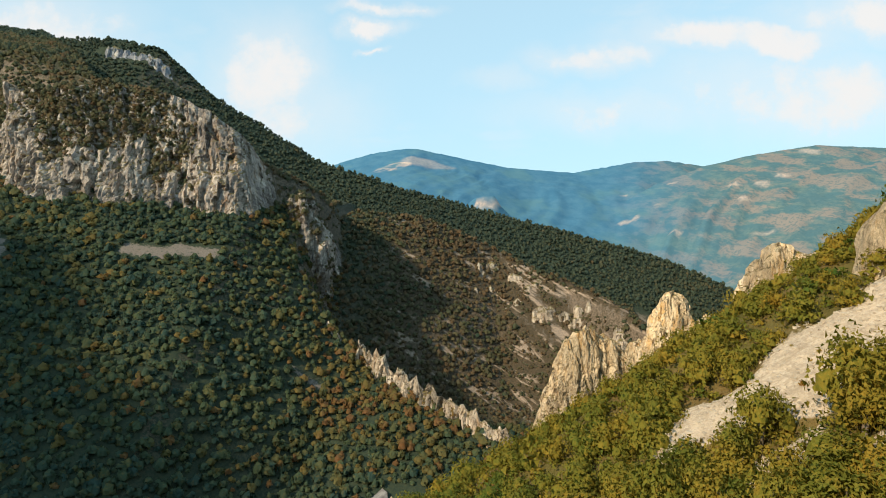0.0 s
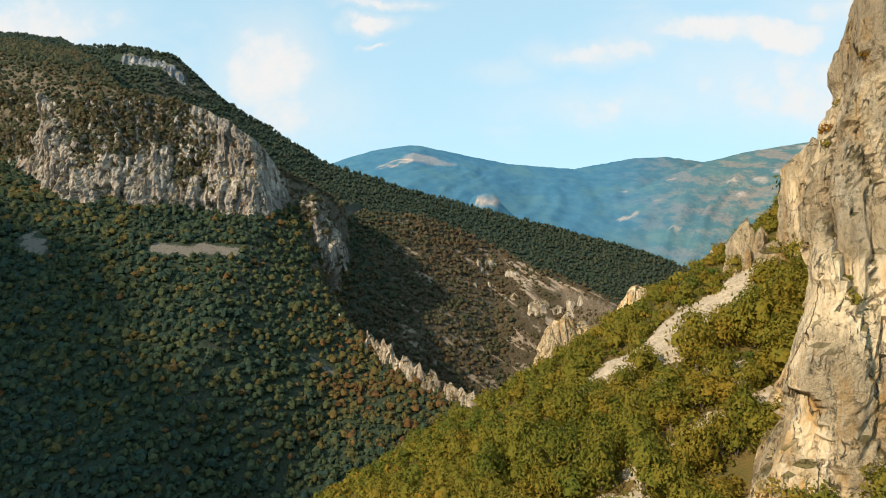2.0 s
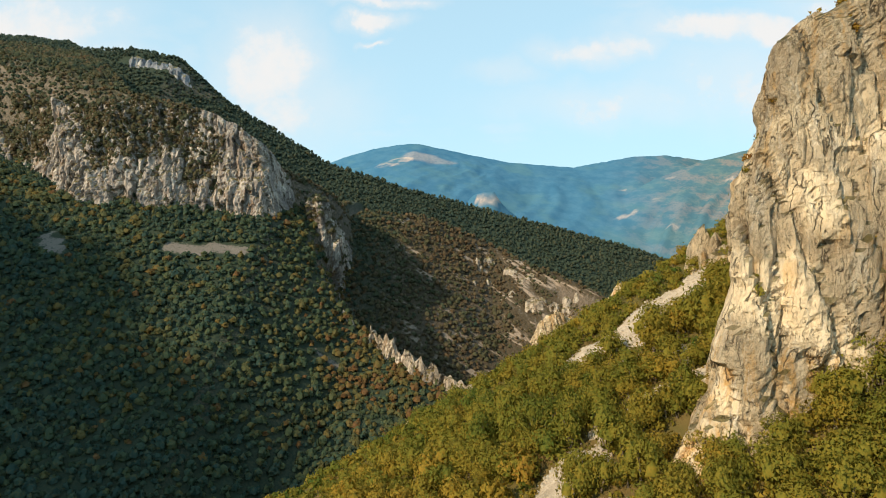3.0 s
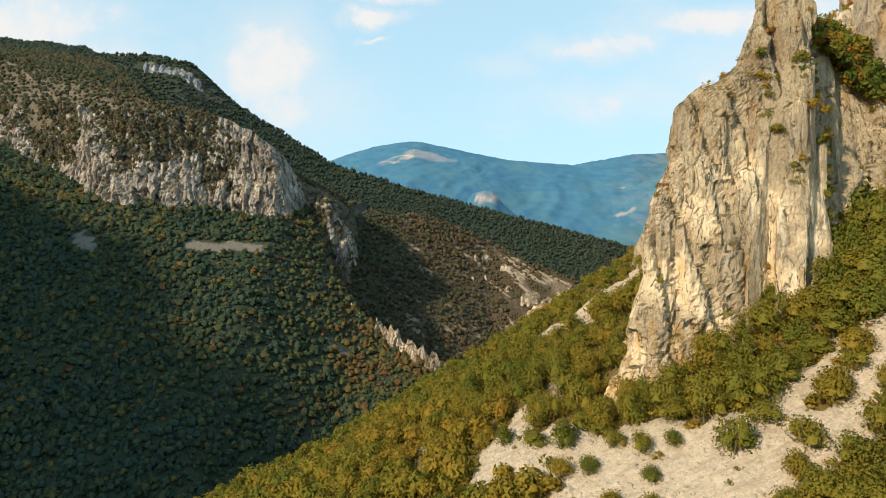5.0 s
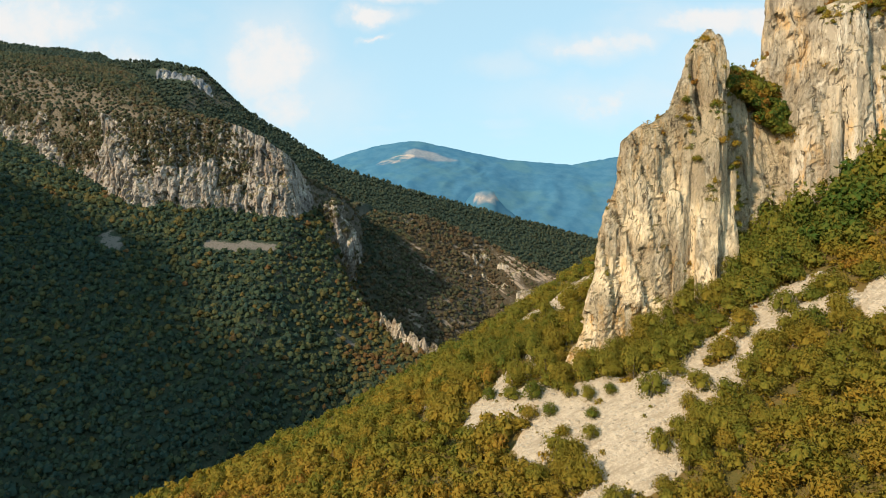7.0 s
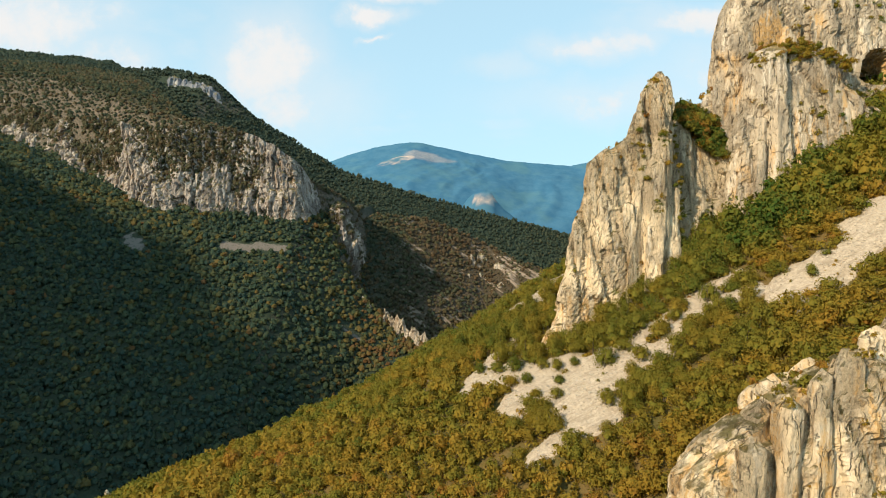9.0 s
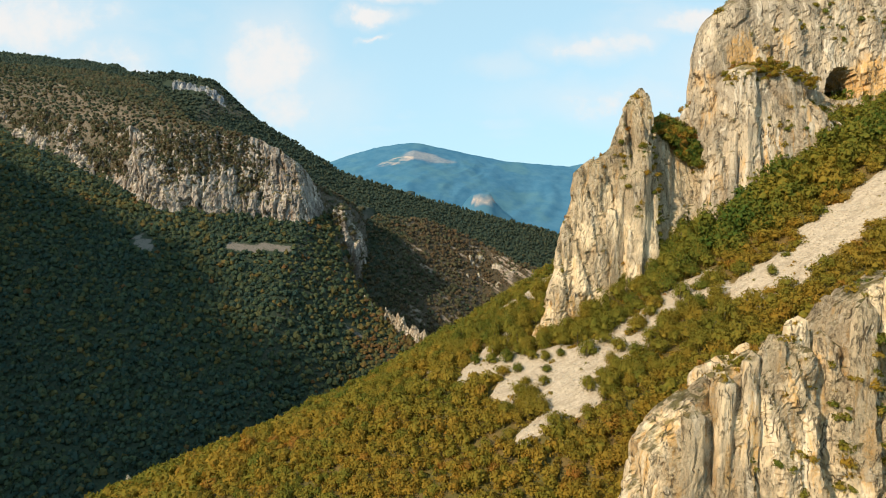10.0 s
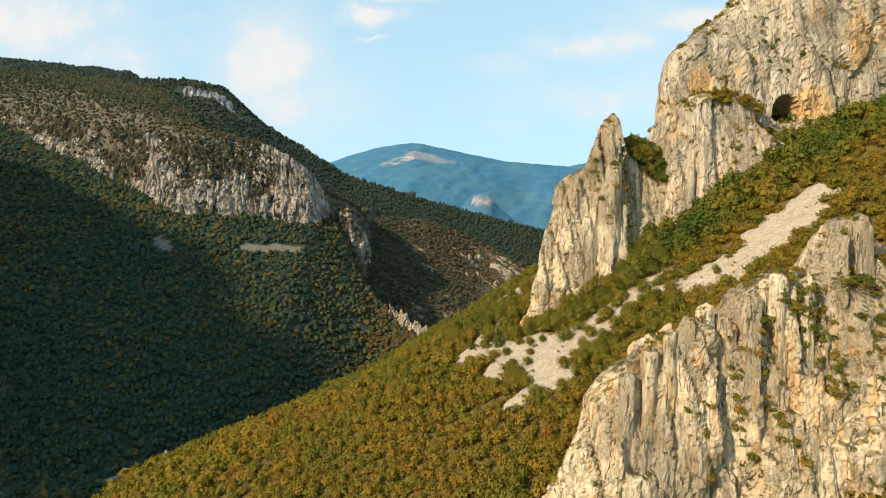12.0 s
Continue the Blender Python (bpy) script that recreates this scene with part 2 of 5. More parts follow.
def rock_material(name, pale, grey, ochre, dark, ochre_amount, moss, size=1.0, ochre_heights=None, stains=(), lichen=None):
    """Weathered limestone: pale faces, grey bloom, upright fissures, water streaks and ochre stains."""
    m, n, p, g = material(name)
    height = n.add("ShaderNodeSeparateXYZ", None, i0=p).outputs[2]
    p = n.vec("MULTIPLY", p, (1 / size, 1 / size, 1 / size))
    wobble = n.vec("SUBTRACT", n.add("ShaderNodeTexNoise", None, Vector=p, Scale=0.45, Detail=5.0, Roughness=0.6).outputs[1], (0.5, 0.5, 0.5))
    bend = n.vec("ADD", p, n.vec("MULTIPLY", wobble, (1.3, 1.3, 3.0)))
    tall = n.vec("MULTIPLY", bend, (1.0, 1.0, 0.13))
    flat = n.vec("MULTIPLY", bend, (0.35, 0.35, 1.0))
    big = n.noise(p, 0.11, 5.0, 0.62)
    region = n.noise(p, 0.075, 3.0)
    streak = n.noise(tall, 0.8, 7.0, 0.68, 0.2)
    fine = n.noise(p, 1.6, 8.0, 0.72)
    grain = n.noise(p, 6.5, 5.0, 0.72)
    pits = n.noise(n.vec("MULTIPLY", p, (1.0, 1.0, 0.5)), 2.6, 8.0, 0.78)

    def fissure(scale, width, vector):
        line = n.math("ABSOLUTE", n.math("SUBTRACT", n.noise(vector, scale, 3.0, 0.5), 0.5))
        return n.ramp(line, width, 0.0)

    broken = n.ramp(n.noise(p, 0.5, 4.0, 0.6), 0.45, 0.60)
    deep = n.math("MULTIPLY", fissure(0.45, 0.020, tall), broken)
    thin = n.math("MULTIPLY", fissure(1.25, 0.020, tall), n.ramp(n.noise(p, 0.8, 4.0, 0.6), 0.42, 0.62))
    bed = n.math("MULTIPLY", fissure(0.38, 0.020, flat), n.ramp(n.noise(p, 0.3, 4.0, 0.6), 0.52, 0.66))
    ragged = n.ramp(n.noise(n.vec("MULTIPLY", p, (1.0, 1.0, 0.55)), 0.15, 4.0, 0.6), 0.44, 0.56, 0.22, 1.0)
    if lichen:
        ragged = n.math("MAXIMUM", ragged, n.ramp(n.math("ADD", height, n.math("MULTIPLY", n.math("SUBTRACT", big, 0.5), 90.0)), *lichen))
    c = n.mix(n.ramp(big, 0.45, 0.66), pale, grey)
    c = n.mix(n.ramp(streak, 0.51, 0.62, 0.0, 0.7), c, grey)
    c = n.mix(n.ramp(n.noise(tall, 2.2, 5.0, 0.65), 0.54, 0.64, 0.0, 0.45), c, n.mix(0.5, grey, dark))
    stain = n.math("MULTIPLY", n.ramp(n.noise(n.vec("MULTIPLY", bend, (1.0, 1.0, 0.07)), 0.7, 5.0, 0.62), 0.50, 0.62), n.ramp(region, 0.47, 0.57, 0.0, ochre_amount))
    if ochre_heights:
        stain = n.math("MAXIMUM", stain, n.math("MULTIPLY", n.ramp(n.noise(n.vec("MULTIPLY", bend, (1.0, 1.0, 0.09)), 0.62, 5.0, 0.6), 0.50, 0.62), n.math("MULTIPLY", n.ramp(height, ochre_heights[0], ochre_heights[0] + 4), n.ramp(height, ochre_heights[1] + 5, ochre_heights[1]))))
    if stains:
        xz = n.add("ShaderNodeSeparateXYZ", None, i0=n.vec("MULTIPLY", bend, (size, size, size)))
        for sx, sz, rx, rz in stains:
            away = n.math("ADD", n.math("POWER", n.math("ABSOLUTE", n.math("DIVIDE", n.math("SUBTRACT", xz.outputs[0], sx), rx)), 2.0), n.math("POWER", n.math("ABSOLUTE", n.math("DIVIDE", n.math("SUBTRACT", xz.outputs[2], sz), rz)), 2.0))
            stain = n.math("MAXIMUM", stain, n.ramp(n.math("ADD", away, n.math("MULTIPLY", n.math("SUBTRACT", streak, 0.5), 4.0)), 1.2, 0.5))
    c = n.mix(stain, c, n.mix(n.ramp(fine, 0.4, 0.6), ochre, n.mix(0.5, ochre, pale)))
    c = n.mix(n.ramp(streak, 0.47, 0.36, 0.0, 0.85), c, n.mix(0.5, pale, rgb(0.86, 0.79, 0.66)))
    c = n.mix(n.math("MULTIPLY", n.ramp(n.noise(p, 0.30, 5.0, 0.65), 0.52, 0.66, 0.0, 0.6), n.math("MULTIPLY", ragged, n.ramp(pits, 0.42, 0.56))), c, n.mix(0.6, grey, rgb(0.19, 0.135, 0.06)))
    c = n.mix(n.math("MULTIPLY", n.ramp(pits, 0.53, 0.62, 0.0, 0.6), ragged), c, n.mix(0.55, grey, dark))
    c = n.mix(n.ramp(fine, 0.44, 0.32, 0.0, 0.5), c, n.mix(0.4, pale, rgb(0.82, 0.77, 0.67)))
    c = n.mix(n.math("MULTIPLY", n.ramp(grain, 0.52, 0.68, 0.0, 0.5), ragged), c, n.mix(0.45, grey, dark))
    cracks = n.math("MAXIMUM", n.math("MAXIMUM", deep, n.math("MULTIPLY", thin, 0.75)), n.math("MULTIPLY", bed, 0.5))
    c = n.mix(n.math("MULTIPLY", cracks, 0.85), c, dark)
    up = n.add("ShaderNodeSeparateXYZ", None, i0=g.outputs["Normal"]).outputs[2]
    c = n.mix(n.math("MULTIPLY", n.ramp(up, 0.40, 0.75, 0.0, moss), n.ramp(n.noise(p, 0.7, 4.0), 0.36, 0.56)), c, rgb(0.14, 0.115, 0.035))
    h = n.math("ADD", n.math("MULTIPLY", streak, 0.5), n.math("MULTIPLY", ragged, n.math("ADD", n.math("MULTIPLY", fine, 1.1), n.math("ADD", n.math("MULTIPLY", grain, 0.22), n.math("MULTIPLY", pits, -0.6)))))
    finish(n, c, 0.92, n.math("SUBTRACT", h, n.math("MULTIPLY", cracks, 0.7)), 1.0, 1.0)
    return m


ROCK = rock_material("limestone", rgb(0.80, 0.645, 0.425), rgb(0.57, 0.45, 0.30), rgb(0.64, 0.37, 0.12), rgb(0.11, 0.085, 0.055), 0.8, 0.9, 1.0, (124, 140), (), (146, 172))
WALL_ROCK = rock_material("cliff_limestone", rgb(0.60, 0.49, 0.345), rgb(0.41, 0.34, 0.25), rgb(0.70, 0.40, 0.125), rgb(0.10, 0.082, 0.06), 0.8, 0.8, 1.3, None,
                          ((79.6, 204.5, 3.6, 6.0), (113.5, 197.0, 6.0, 7.0), (128.6, 217.5, 5.0, 10.0), (150.0, 214.0, 8.0, 12.0)))
GREY_ROCK = rock_material("grey_limestone", rgb(0.47, 0.415, 0.36), rgb(0.225, 0.205, 0.19), rgb(0.24, 0.14, 0.07), rgb(0.055, 0.045, 0.036), 1.0, 0.95, 2.6)
# the summit cliff's shade and blue haze are mixed into these greys
MESA_ROCK = rock_material("shade_tinted_limestone", rgb(0.25, 0.265, 0.29), rgb(0.15, 0.165, 0.19), rgb(0.16, 0.13, 0.11), rgb(0.07, 0.07, 0.075), 0.6, 0.9, 5.0)
RIB_ROCK = rock_material("weathered_limestone", rgb(0.52, 0.44, 0.345), rgb(0.27, 0.235, 0.19), rgb(0.30, 0.18, 0.08), rgb(0.08, 0.065, 0.05), 0.8, 0.9, 2.0)


def ground_material():
    m, n, p, g = material("hillside")
    bare = n.add("ShaderNodeAttribute", {"attribute_name": "bare"}).outputs["Fac"]
    far = n.add("ShaderNodeAttribute", {"attribute_name": "wooded"}).outputs["Fac"]
    a, b, f = n.noise(p, 0.12, 5.0), n.noise(p, 1.1, 6.0, 0.65), n.noise(p, 5.0, 5.0, 0.7)
    grass = n.mix(n.ramp(a, 0.38, 0.62), rgb(0.150, 0.105, 0.036), rgb(0.105, 0.090, 0.026))
    grass = n.mix(n.ramp(b, 0.5, 0.75, 0.0, 0.6), grass, rgb(0.22, 0.14, 0.055))
    # forest floor very dark green: shade between the crowns is in this colour
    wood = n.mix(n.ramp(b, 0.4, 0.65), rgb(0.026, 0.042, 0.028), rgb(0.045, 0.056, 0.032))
    stone = n.mix(n.ramp(b, 0.35, 0.65), rgb(0.54, 0.445, 0.33), rgb(0.41, 0.34, 0.255))
    stone = n.mix(n.ramp(a, 0.4, 0.65, 0.0, 0.5), stone, rgb(0.43, 0.35, 0.25))
    pebble = n.add("ShaderNodeTexVoronoi", None, Vector=p, Scale=4.5)
    shade = n.add("ShaderNodeSeparateColor", None, Color=pebble.outputs["Color"]).outputs[0]
    stone = n.mix(n.ramp(shade, 0.62, 0.95, 0.0, 0.35), stone, rgb(0.24, 0.205, 0.155))
    stone = n.mix(n.ramp(shade, 0.30, 0.05, 0.0, 0.3), stone, rgb(0.60, 0.53, 0.42))
    stone = n.mix(n.ramp(n.noise(n.vec("MULTIPLY", p, (0.25, 1.0, 0.25)), 0.9, 6.0, 0.7), 0.48, 0.64, 0.0, 0.7), stone, rgb(0.29, 0.235, 0.165))
    stone = n.mix(n.ramp(f, 0.56, 0.72, 0.0, 0.4), stone, rgb(0.28, 0.245, 0.195))
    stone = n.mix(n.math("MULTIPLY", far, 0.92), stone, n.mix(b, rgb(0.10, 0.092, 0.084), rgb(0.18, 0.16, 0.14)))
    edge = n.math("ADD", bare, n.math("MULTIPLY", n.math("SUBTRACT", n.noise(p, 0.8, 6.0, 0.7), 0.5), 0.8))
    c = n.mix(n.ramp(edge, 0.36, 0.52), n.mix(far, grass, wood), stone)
    heath = n.add("ShaderNodeAttribute", {"attribute_name": "heath"}).outputs["Fac"]
    lie = n.add("ShaderNodeSeparateXYZ", None, i0=p)
    across = n.math("ADD", lie.outputs[2], n.math("MULTIPLY", lie.outputs[0], 0.62))
    along = n.math("SUBTRACT", lie.outputs[0], n.math("MULTIPLY", lie.outputs[2], 0.62))
    strata = n.noise(n.add("ShaderNodeCombineXYZ", None, i0=across, i1=n.math("MULTIPLY", along, 0.22), i2=0.0).outputs[0], 0.13, 6.0, 0.66, 0.5)
    brown = n.mix(n.ramp(b, 0.42, 0.62), rgb(0.050, 0.042, 0.026), rgb(0.090, 0.066, 0.040))
    brown = n.mix(n.ramp(strata, 0.54, 0.61, 0.0, 0.9), brown, n.mix(n.ramp(f, 0.38, 0.60), rgb(0.44, 0.345, 0.26), rgb(0.20, 0.16, 0.125)))
    c = n.mix(n.math("MULTIPLY", heath, n.ramp(edge, 0.70, 0.45)), c, brown)
    steep = n.add("ShaderNodeSeparateXYZ", None, i0=g.outputs["Normal"]).outputs[2]
    craggy = n.math("MULTIPLY", n.ramp(steep, 0.72, 0.52), n.ramp(b, 0.38, 0.58))
    c = n.mix(craggy, c, n.mix(n.ramp(f, 0.4, 0.6), rgb(0.21, 0.165, 0.125), rgb(0.12, 0.095, 0.07)))
    h = n.math("ADD", n.math("MULTIPLY", b, 0.6), n.math("MULTIPLY", f, 0.35))
    finish(n, c, 0.95, n.math("ADD", h, n.math("MULTIPLY", pebble.outputs["Distance"], -0.12)), 0.8, 0.45)
    return m


def leaf_material(name, dark, mid, warm, rust, vary=1.0, grain=3.0):
    """Foliage: each plant takes its place between dark green, mid green, yellow and rust."""
    m, n, p, g = material(name)
    tint = n.add("ShaderNodeAttribute", {"attribute_name": "tint"}).outputs["Fac"]
    leaf = g.outputs["Random Per Island"]
    t = n.math("ADD", tint, n.math("MULTIPLY", n.math("SUBTRACT", leaf, 0.5), 0.13 * vary))
    c = n.mix(n.ramp(t, 0.0, 0.45, smooth=False), dark, mid)
    c = n.mix(n.ramp(t, 0.45, 0.8, smooth=False), c, warm)
    c = n.mix(n.ramp(t, 0.82, 1.0, smooth=False), c, rust)
    tuft = n.noise(p, grain, 3.0, 0.65)
    c = n.mix(n.ramp(n.noise(p, grain * 0.3, 4.0, 0.6), 0.50, 0.66, 0.0, 0.45), c, warm)
    c = n.mix(n.ramp(tuft, 0.46, 0.64, 0.0, 0.55), c, n.mix(0.65, c, dark))
    c = n.mix(n.ramp(tuft, 0.44, 0.32, 0.0, 0.5), c, n.mix(0.5, c, n.mix(0.5, mid, warm)))
    finish(n, c, 0.75, n.math("MULTIPLY", tuft, -1.0) if grain < 3 else None, 0.45, 0.6, spec=0.15, through_light=0.45)
    return m


# blue of the distant haze is mixed into the forest greens
WOOD_LEAF = leaf_material("forest_leaves", rgb(0.046, 0.092, 0.074), rgb(0.092, 0.130, 0.064), rgb(0.225, 0.170, 0.050), rgb(0.25, 0.128, 0.052), 1.0, 1.9)
HEATH_LEAF = leaf_material("heath_leaves", rgb(0.052, 0.084, 0.056), rgb(0.112, 0.118, 0.060), rgb(0.165, 0.132, 0.072), rgb(0.180, 0.118, 0.064), 1.0, 1.9)
# ridge greens hold some of the same blue haze
RIDGE_LEAF = leaf_material("ridge_leaves", rgb(0.048, 0.080, 0.062), rgb(0.082, 0.108, 0.066), rgb(0.16, 0.130, 0.065), rgb(0.21, 0.125, 0.08), 1.0, 1.3)
BUSH_LEAF = leaf_material("shrub_leaves", rgb(0.062, 0.122, 0.020), rgb(0.245, 0.215, 0.030), rgb(0.400, 0.250, 0.034), rgb(0.38, 0.165, 0.035))


def bark_material():
    m, n, p, g = material("bark")
    c = n.mix(n.noise(p, 6.0), rgb(0.10, 0.075, 0.05), rgb(0.19, 0.16, 0.12))
    finish(n, c, 0.9, n.noise(n.vec("MULTIPLY", p, (1, 1, 0.2)), 14.0), 0.6, 0.05)
    return m


def rubble_material():
    m, n, p, g = material("rubble")
    c = n.mix(g.outputs["Random Per Island"], rgb(0.34, 0.295, 0.23), rgb(0.50, 0.44, 0.35))
    finish(n, n.mix(n.ramp(n.noise(p, 5.0), 0.4, 0.7, 0.0, 0.4), c, rgb(0.33, 0.28, 0.21)), 0.95)
    return m


RUBBLE = rubble_material()
BARK = bark_material()
GROUND = ground_material()


def far_material():
    m, n, p, g = material("distant_mountain")
    lie = n.vec("MULTIPLY", p, (1.0, 0.35, 1.6))
    a, b, f = n.noise(lie, 0.006, 6.0, 0.62), n.noise(lie, 0.022, 7.0, 0.68), n.noise(p, 0.09, 5.0, 0.7)
    bare = n.add("ShaderNodeAttribute", {"attribute_name": "bare"}).outputs["Fac"]
    near = n.add("ShaderNodeAttribute", {"attribute_name": "warmth"}).outputs["Fac"]
    # haze is put into the base colour: blue far range, teal nearer one
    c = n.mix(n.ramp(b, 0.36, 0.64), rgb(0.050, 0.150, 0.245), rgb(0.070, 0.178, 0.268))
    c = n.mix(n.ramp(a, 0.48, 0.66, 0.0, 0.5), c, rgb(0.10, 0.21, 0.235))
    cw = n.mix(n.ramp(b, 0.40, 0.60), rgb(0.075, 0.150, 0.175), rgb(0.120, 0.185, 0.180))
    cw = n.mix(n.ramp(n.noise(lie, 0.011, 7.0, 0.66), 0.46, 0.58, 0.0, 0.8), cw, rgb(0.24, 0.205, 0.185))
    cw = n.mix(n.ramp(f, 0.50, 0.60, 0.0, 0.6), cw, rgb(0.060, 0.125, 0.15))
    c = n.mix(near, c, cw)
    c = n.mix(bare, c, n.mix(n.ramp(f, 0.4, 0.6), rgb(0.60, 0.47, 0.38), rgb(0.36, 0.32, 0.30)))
    finish(n, c, 1.0, n.math("ADD", b, n.math("MULTIPLY", f, 0.35)), 0.15, 12.0, spec=0.0)
    return m


FAR = far_material()


# ---- mesh helpers ----
def mesh_from(name, verts, quads, mat, smooth=True, **attributes):
    me = bpy.data.meshes.new(name)
    verts, quads = np.asarray(verts, np.float32), np.asarray(quads, np.int32)
    k = quads.shape[1]
    me.vertices.add(len(verts))
    me.vertices.foreach_set("co", verts.ravel())
    me.loops.add(quads.size)
    me.loops.foreach_set("vertex_index", quads.ravel())
    me.polygons.add(len(quads))
    me.polygons.foreach_set("loop_start", np.arange(0, quads.size, k, dtype=np.int32))
    me.polygons.foreach_set("use_smooth", np.full(len(quads), smooth))
    for key, values in attributes.items():
        me.attributes.new(key, "FLOAT", "POINT").data.foreach_set("value", np.asarray(values, np.float32))
    me.materials.append(mat)
    me.update(calc_edges=True)
    me.validate()
    return me


def grid_quads(nu, nv, wrap=False, first=0):
    i = np.arange(nu if wrap else nu - 1)[None, :]
    j = np.arange(nv - 1)[:, None]
    a, b = j * nu + i, j * nu + (i + 1) % nu
    return (np.stack([a, b, b + nu, a + nu], -1).reshape(-1, 4) + first).astype(np.int32)


def part(name, me, parent, label=""):
    ob = new(name, me)
    ob.parent = parent
    return tagged(ob, label)


def spread(*runs):
    out = [np.arange(a, b, s) for a, b, s in runs]
    return np.concatenate(out + [[runs[-1][1]]]).astype(float)


# ---- ground ----
gx = spread((-1500, -520, 24), (-520, -140, 4), (-140, 4, 2), (4, 72, 1), (72, 125, 2), (125, 420, 6), (420, 1500, 24))
gy = spread((-900, -120, 20), (-120, -70, 5), (-70, -20, 2), (-20, 54, 1), (54, 75, 2), (75, 600, 4), (600, 1300, 20))
X, Y = np.meshgrid(gx, gy)
Z = land(X, Y)
bare = bareness(X, Y)
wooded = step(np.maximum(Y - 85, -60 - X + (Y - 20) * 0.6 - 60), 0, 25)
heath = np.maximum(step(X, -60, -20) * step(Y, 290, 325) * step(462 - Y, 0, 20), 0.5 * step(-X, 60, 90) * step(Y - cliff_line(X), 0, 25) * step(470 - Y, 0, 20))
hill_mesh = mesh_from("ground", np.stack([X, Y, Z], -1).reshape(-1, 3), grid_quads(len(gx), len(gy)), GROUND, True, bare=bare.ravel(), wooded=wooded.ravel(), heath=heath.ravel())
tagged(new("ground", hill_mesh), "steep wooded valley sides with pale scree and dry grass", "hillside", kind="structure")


# ---- the valley road ----
ROAD = ([-330, -230, -172, -144, -100, -60, -20], [20, 52, 86, 110, 134, 160, 196])


def road_material():
    m, n, p, g = material("asphalt")
    c = n.mix(n.ramp(n.noise(p, 0.6, 5.0), 0.4, 0.65), rgb(0.16, 0.155, 0.15), rgb(0.24, 0.235, 0.225))
    finish(n, c, 0.85, n.noise(p, 9.0, 4.0), 0.3, 0.05)
    return m


x = np.linspace(-330, -20, 156)
mid_y = np.interp(x, *ROAD)
for _ in range(3):
    mid_y[1:-1] = (mid_y[:-2] + mid_y[1:-1] + mid_y[2:]) / 3
level = land(x, mid_y)
for _ in range(8):
    level[1:-1] = (level[:-2] + level[1:-1] + level[2:]) / 3
side = np.array([-3.2, -2.6, -2.2, 2.2, 2.6, 3.2])[:, None]
drop = np.array([-3.0, 0.35, 0.5, 0.5, 0.35, -3.0])[:, None]
strip = np.stack([x - 0.5 * side, mid_y + 0.86 * side, level + 0.1 + drop], -1)
tagged(new("road", mesh_from("road", strip.reshape(-1, 3), grid_quads(len(x), len(side)), road_material(), True)), "grey asphalt road along the wooded valley floor", "road", kind="structure")


# ---- distant mountains ----
def far_range(x, y, xs, ys, zs, front, rear, rough, slant):
    """A range whose skyline is smooth and whose flanks run out in slanting spurs."""
    off = np.abs(y - np.interp(x, xs, ys))
    u = x + slant * (np.interp(x, xs, ys) - y) + 60 * vnoise(x / 300, y / 300, 0.1, 30)
    r = ridged(u / 250, y / 1500, 0.4, 3, 32) + 0.4 * ridged(u / 80, y / 420, 0.9, 3, 36)
    n = fbm(x / 160, y / 160, 0.2, 5, 31)
    return crest_form(x, y, xs, ys, zs, front, rear) + rough * (40 * (r - 0.3) + 14 * n) * step(off, 10, 420) + 3.5 * fbm(x / 34, y / 34, 0.9, 3, 33)


def far_land(x, y):
    one = far_range(x, y, [-1100, -760, -460, -330, -230, -130, 42, 307, 611, 921, 1086, 1278, 1700], [2750, 2700, 2700, 2700, 2700, 2700, 2700, 2700, 2700, 2800, 2800, 2850, 2900],
                    [360, 460, 560, 597, 614, 622, 584, 531, 507, 571, 578, 560, 560], 0.40, 0.3, 0.55, 0.35)
    two = far_range(x, y, [554, 680, 824, 1050, 1230, 1478, 1766, 2060, 2600], [2150, 2200, 2250, 2300, 2300, 2300, 2300, 2300, 2300],
                    [240, 325, 400, 483, 524, 564, 553, 520, 420], 0.36, 0.3, 1.15, 1.1)
    knoll = crest_form(x, y, [50, 62, 80, 100, 112], [1100, 1100, 1100, 1100, 1100], [238, 250, 256, 250, 232], 1.6, 0.6)
    z = np.maximum(np.maximum(one, two), knoll + 4 * fbm(x / 14, y / 14, 0.1, 3, 34))
    return np.maximum(z, 20 + 30 * fbm(x / 420, y / 420, 0.2, 4, 31))


fx = spread((-2600, -700, 60), (-700, -20, 14), (-20, 180, 7), (180, 1900, 14), (1900, 3200, 60))
fy = spread((900, 1080, 20), (1080, 1140, 6), (1140, 1500, 30), (1500, 2950, 14), (2950, 4400, 120))
X, Y = np.meshgrid(fx, fy)
Z = far_land(X, Y)
tan_n = fbm(X / 90, Y / 90, Z / 90, 4, 35)
pale = step(1 - np.hypot((X + 205) / 80, (Z - 484 - 0.30 * (X + 205)) / 24), -0.05, 0.2) * (Y > 1900)
pale = pale * step(tan_n + 0.8 * fbm(X / 30, Y / 60, Z / 12, 3, 39), -0.45, 0.1)
pale = np.maximum(pale, 0.42 * step(1 - np.hypot((X + 50) / 125, (Z - 512 + 0.15 * (X + 50)) / 34) + 0.6 * tan_n, 0.0, 0.35) * (Y > 1900))
cliffs = np.maximum(pale, step(1 - np.hypot((X - 84) / 30, (Z - 236) / 11), 0, 0.3) * (Y < 1150))
cliffs = np.maximum(cliffs, step(1 - np.hypot((X - 760) / 70, (Z - 300) / 15), 0, 0.3) * (Y > 1500)) * step(tan_n, -0.25, 0.15)
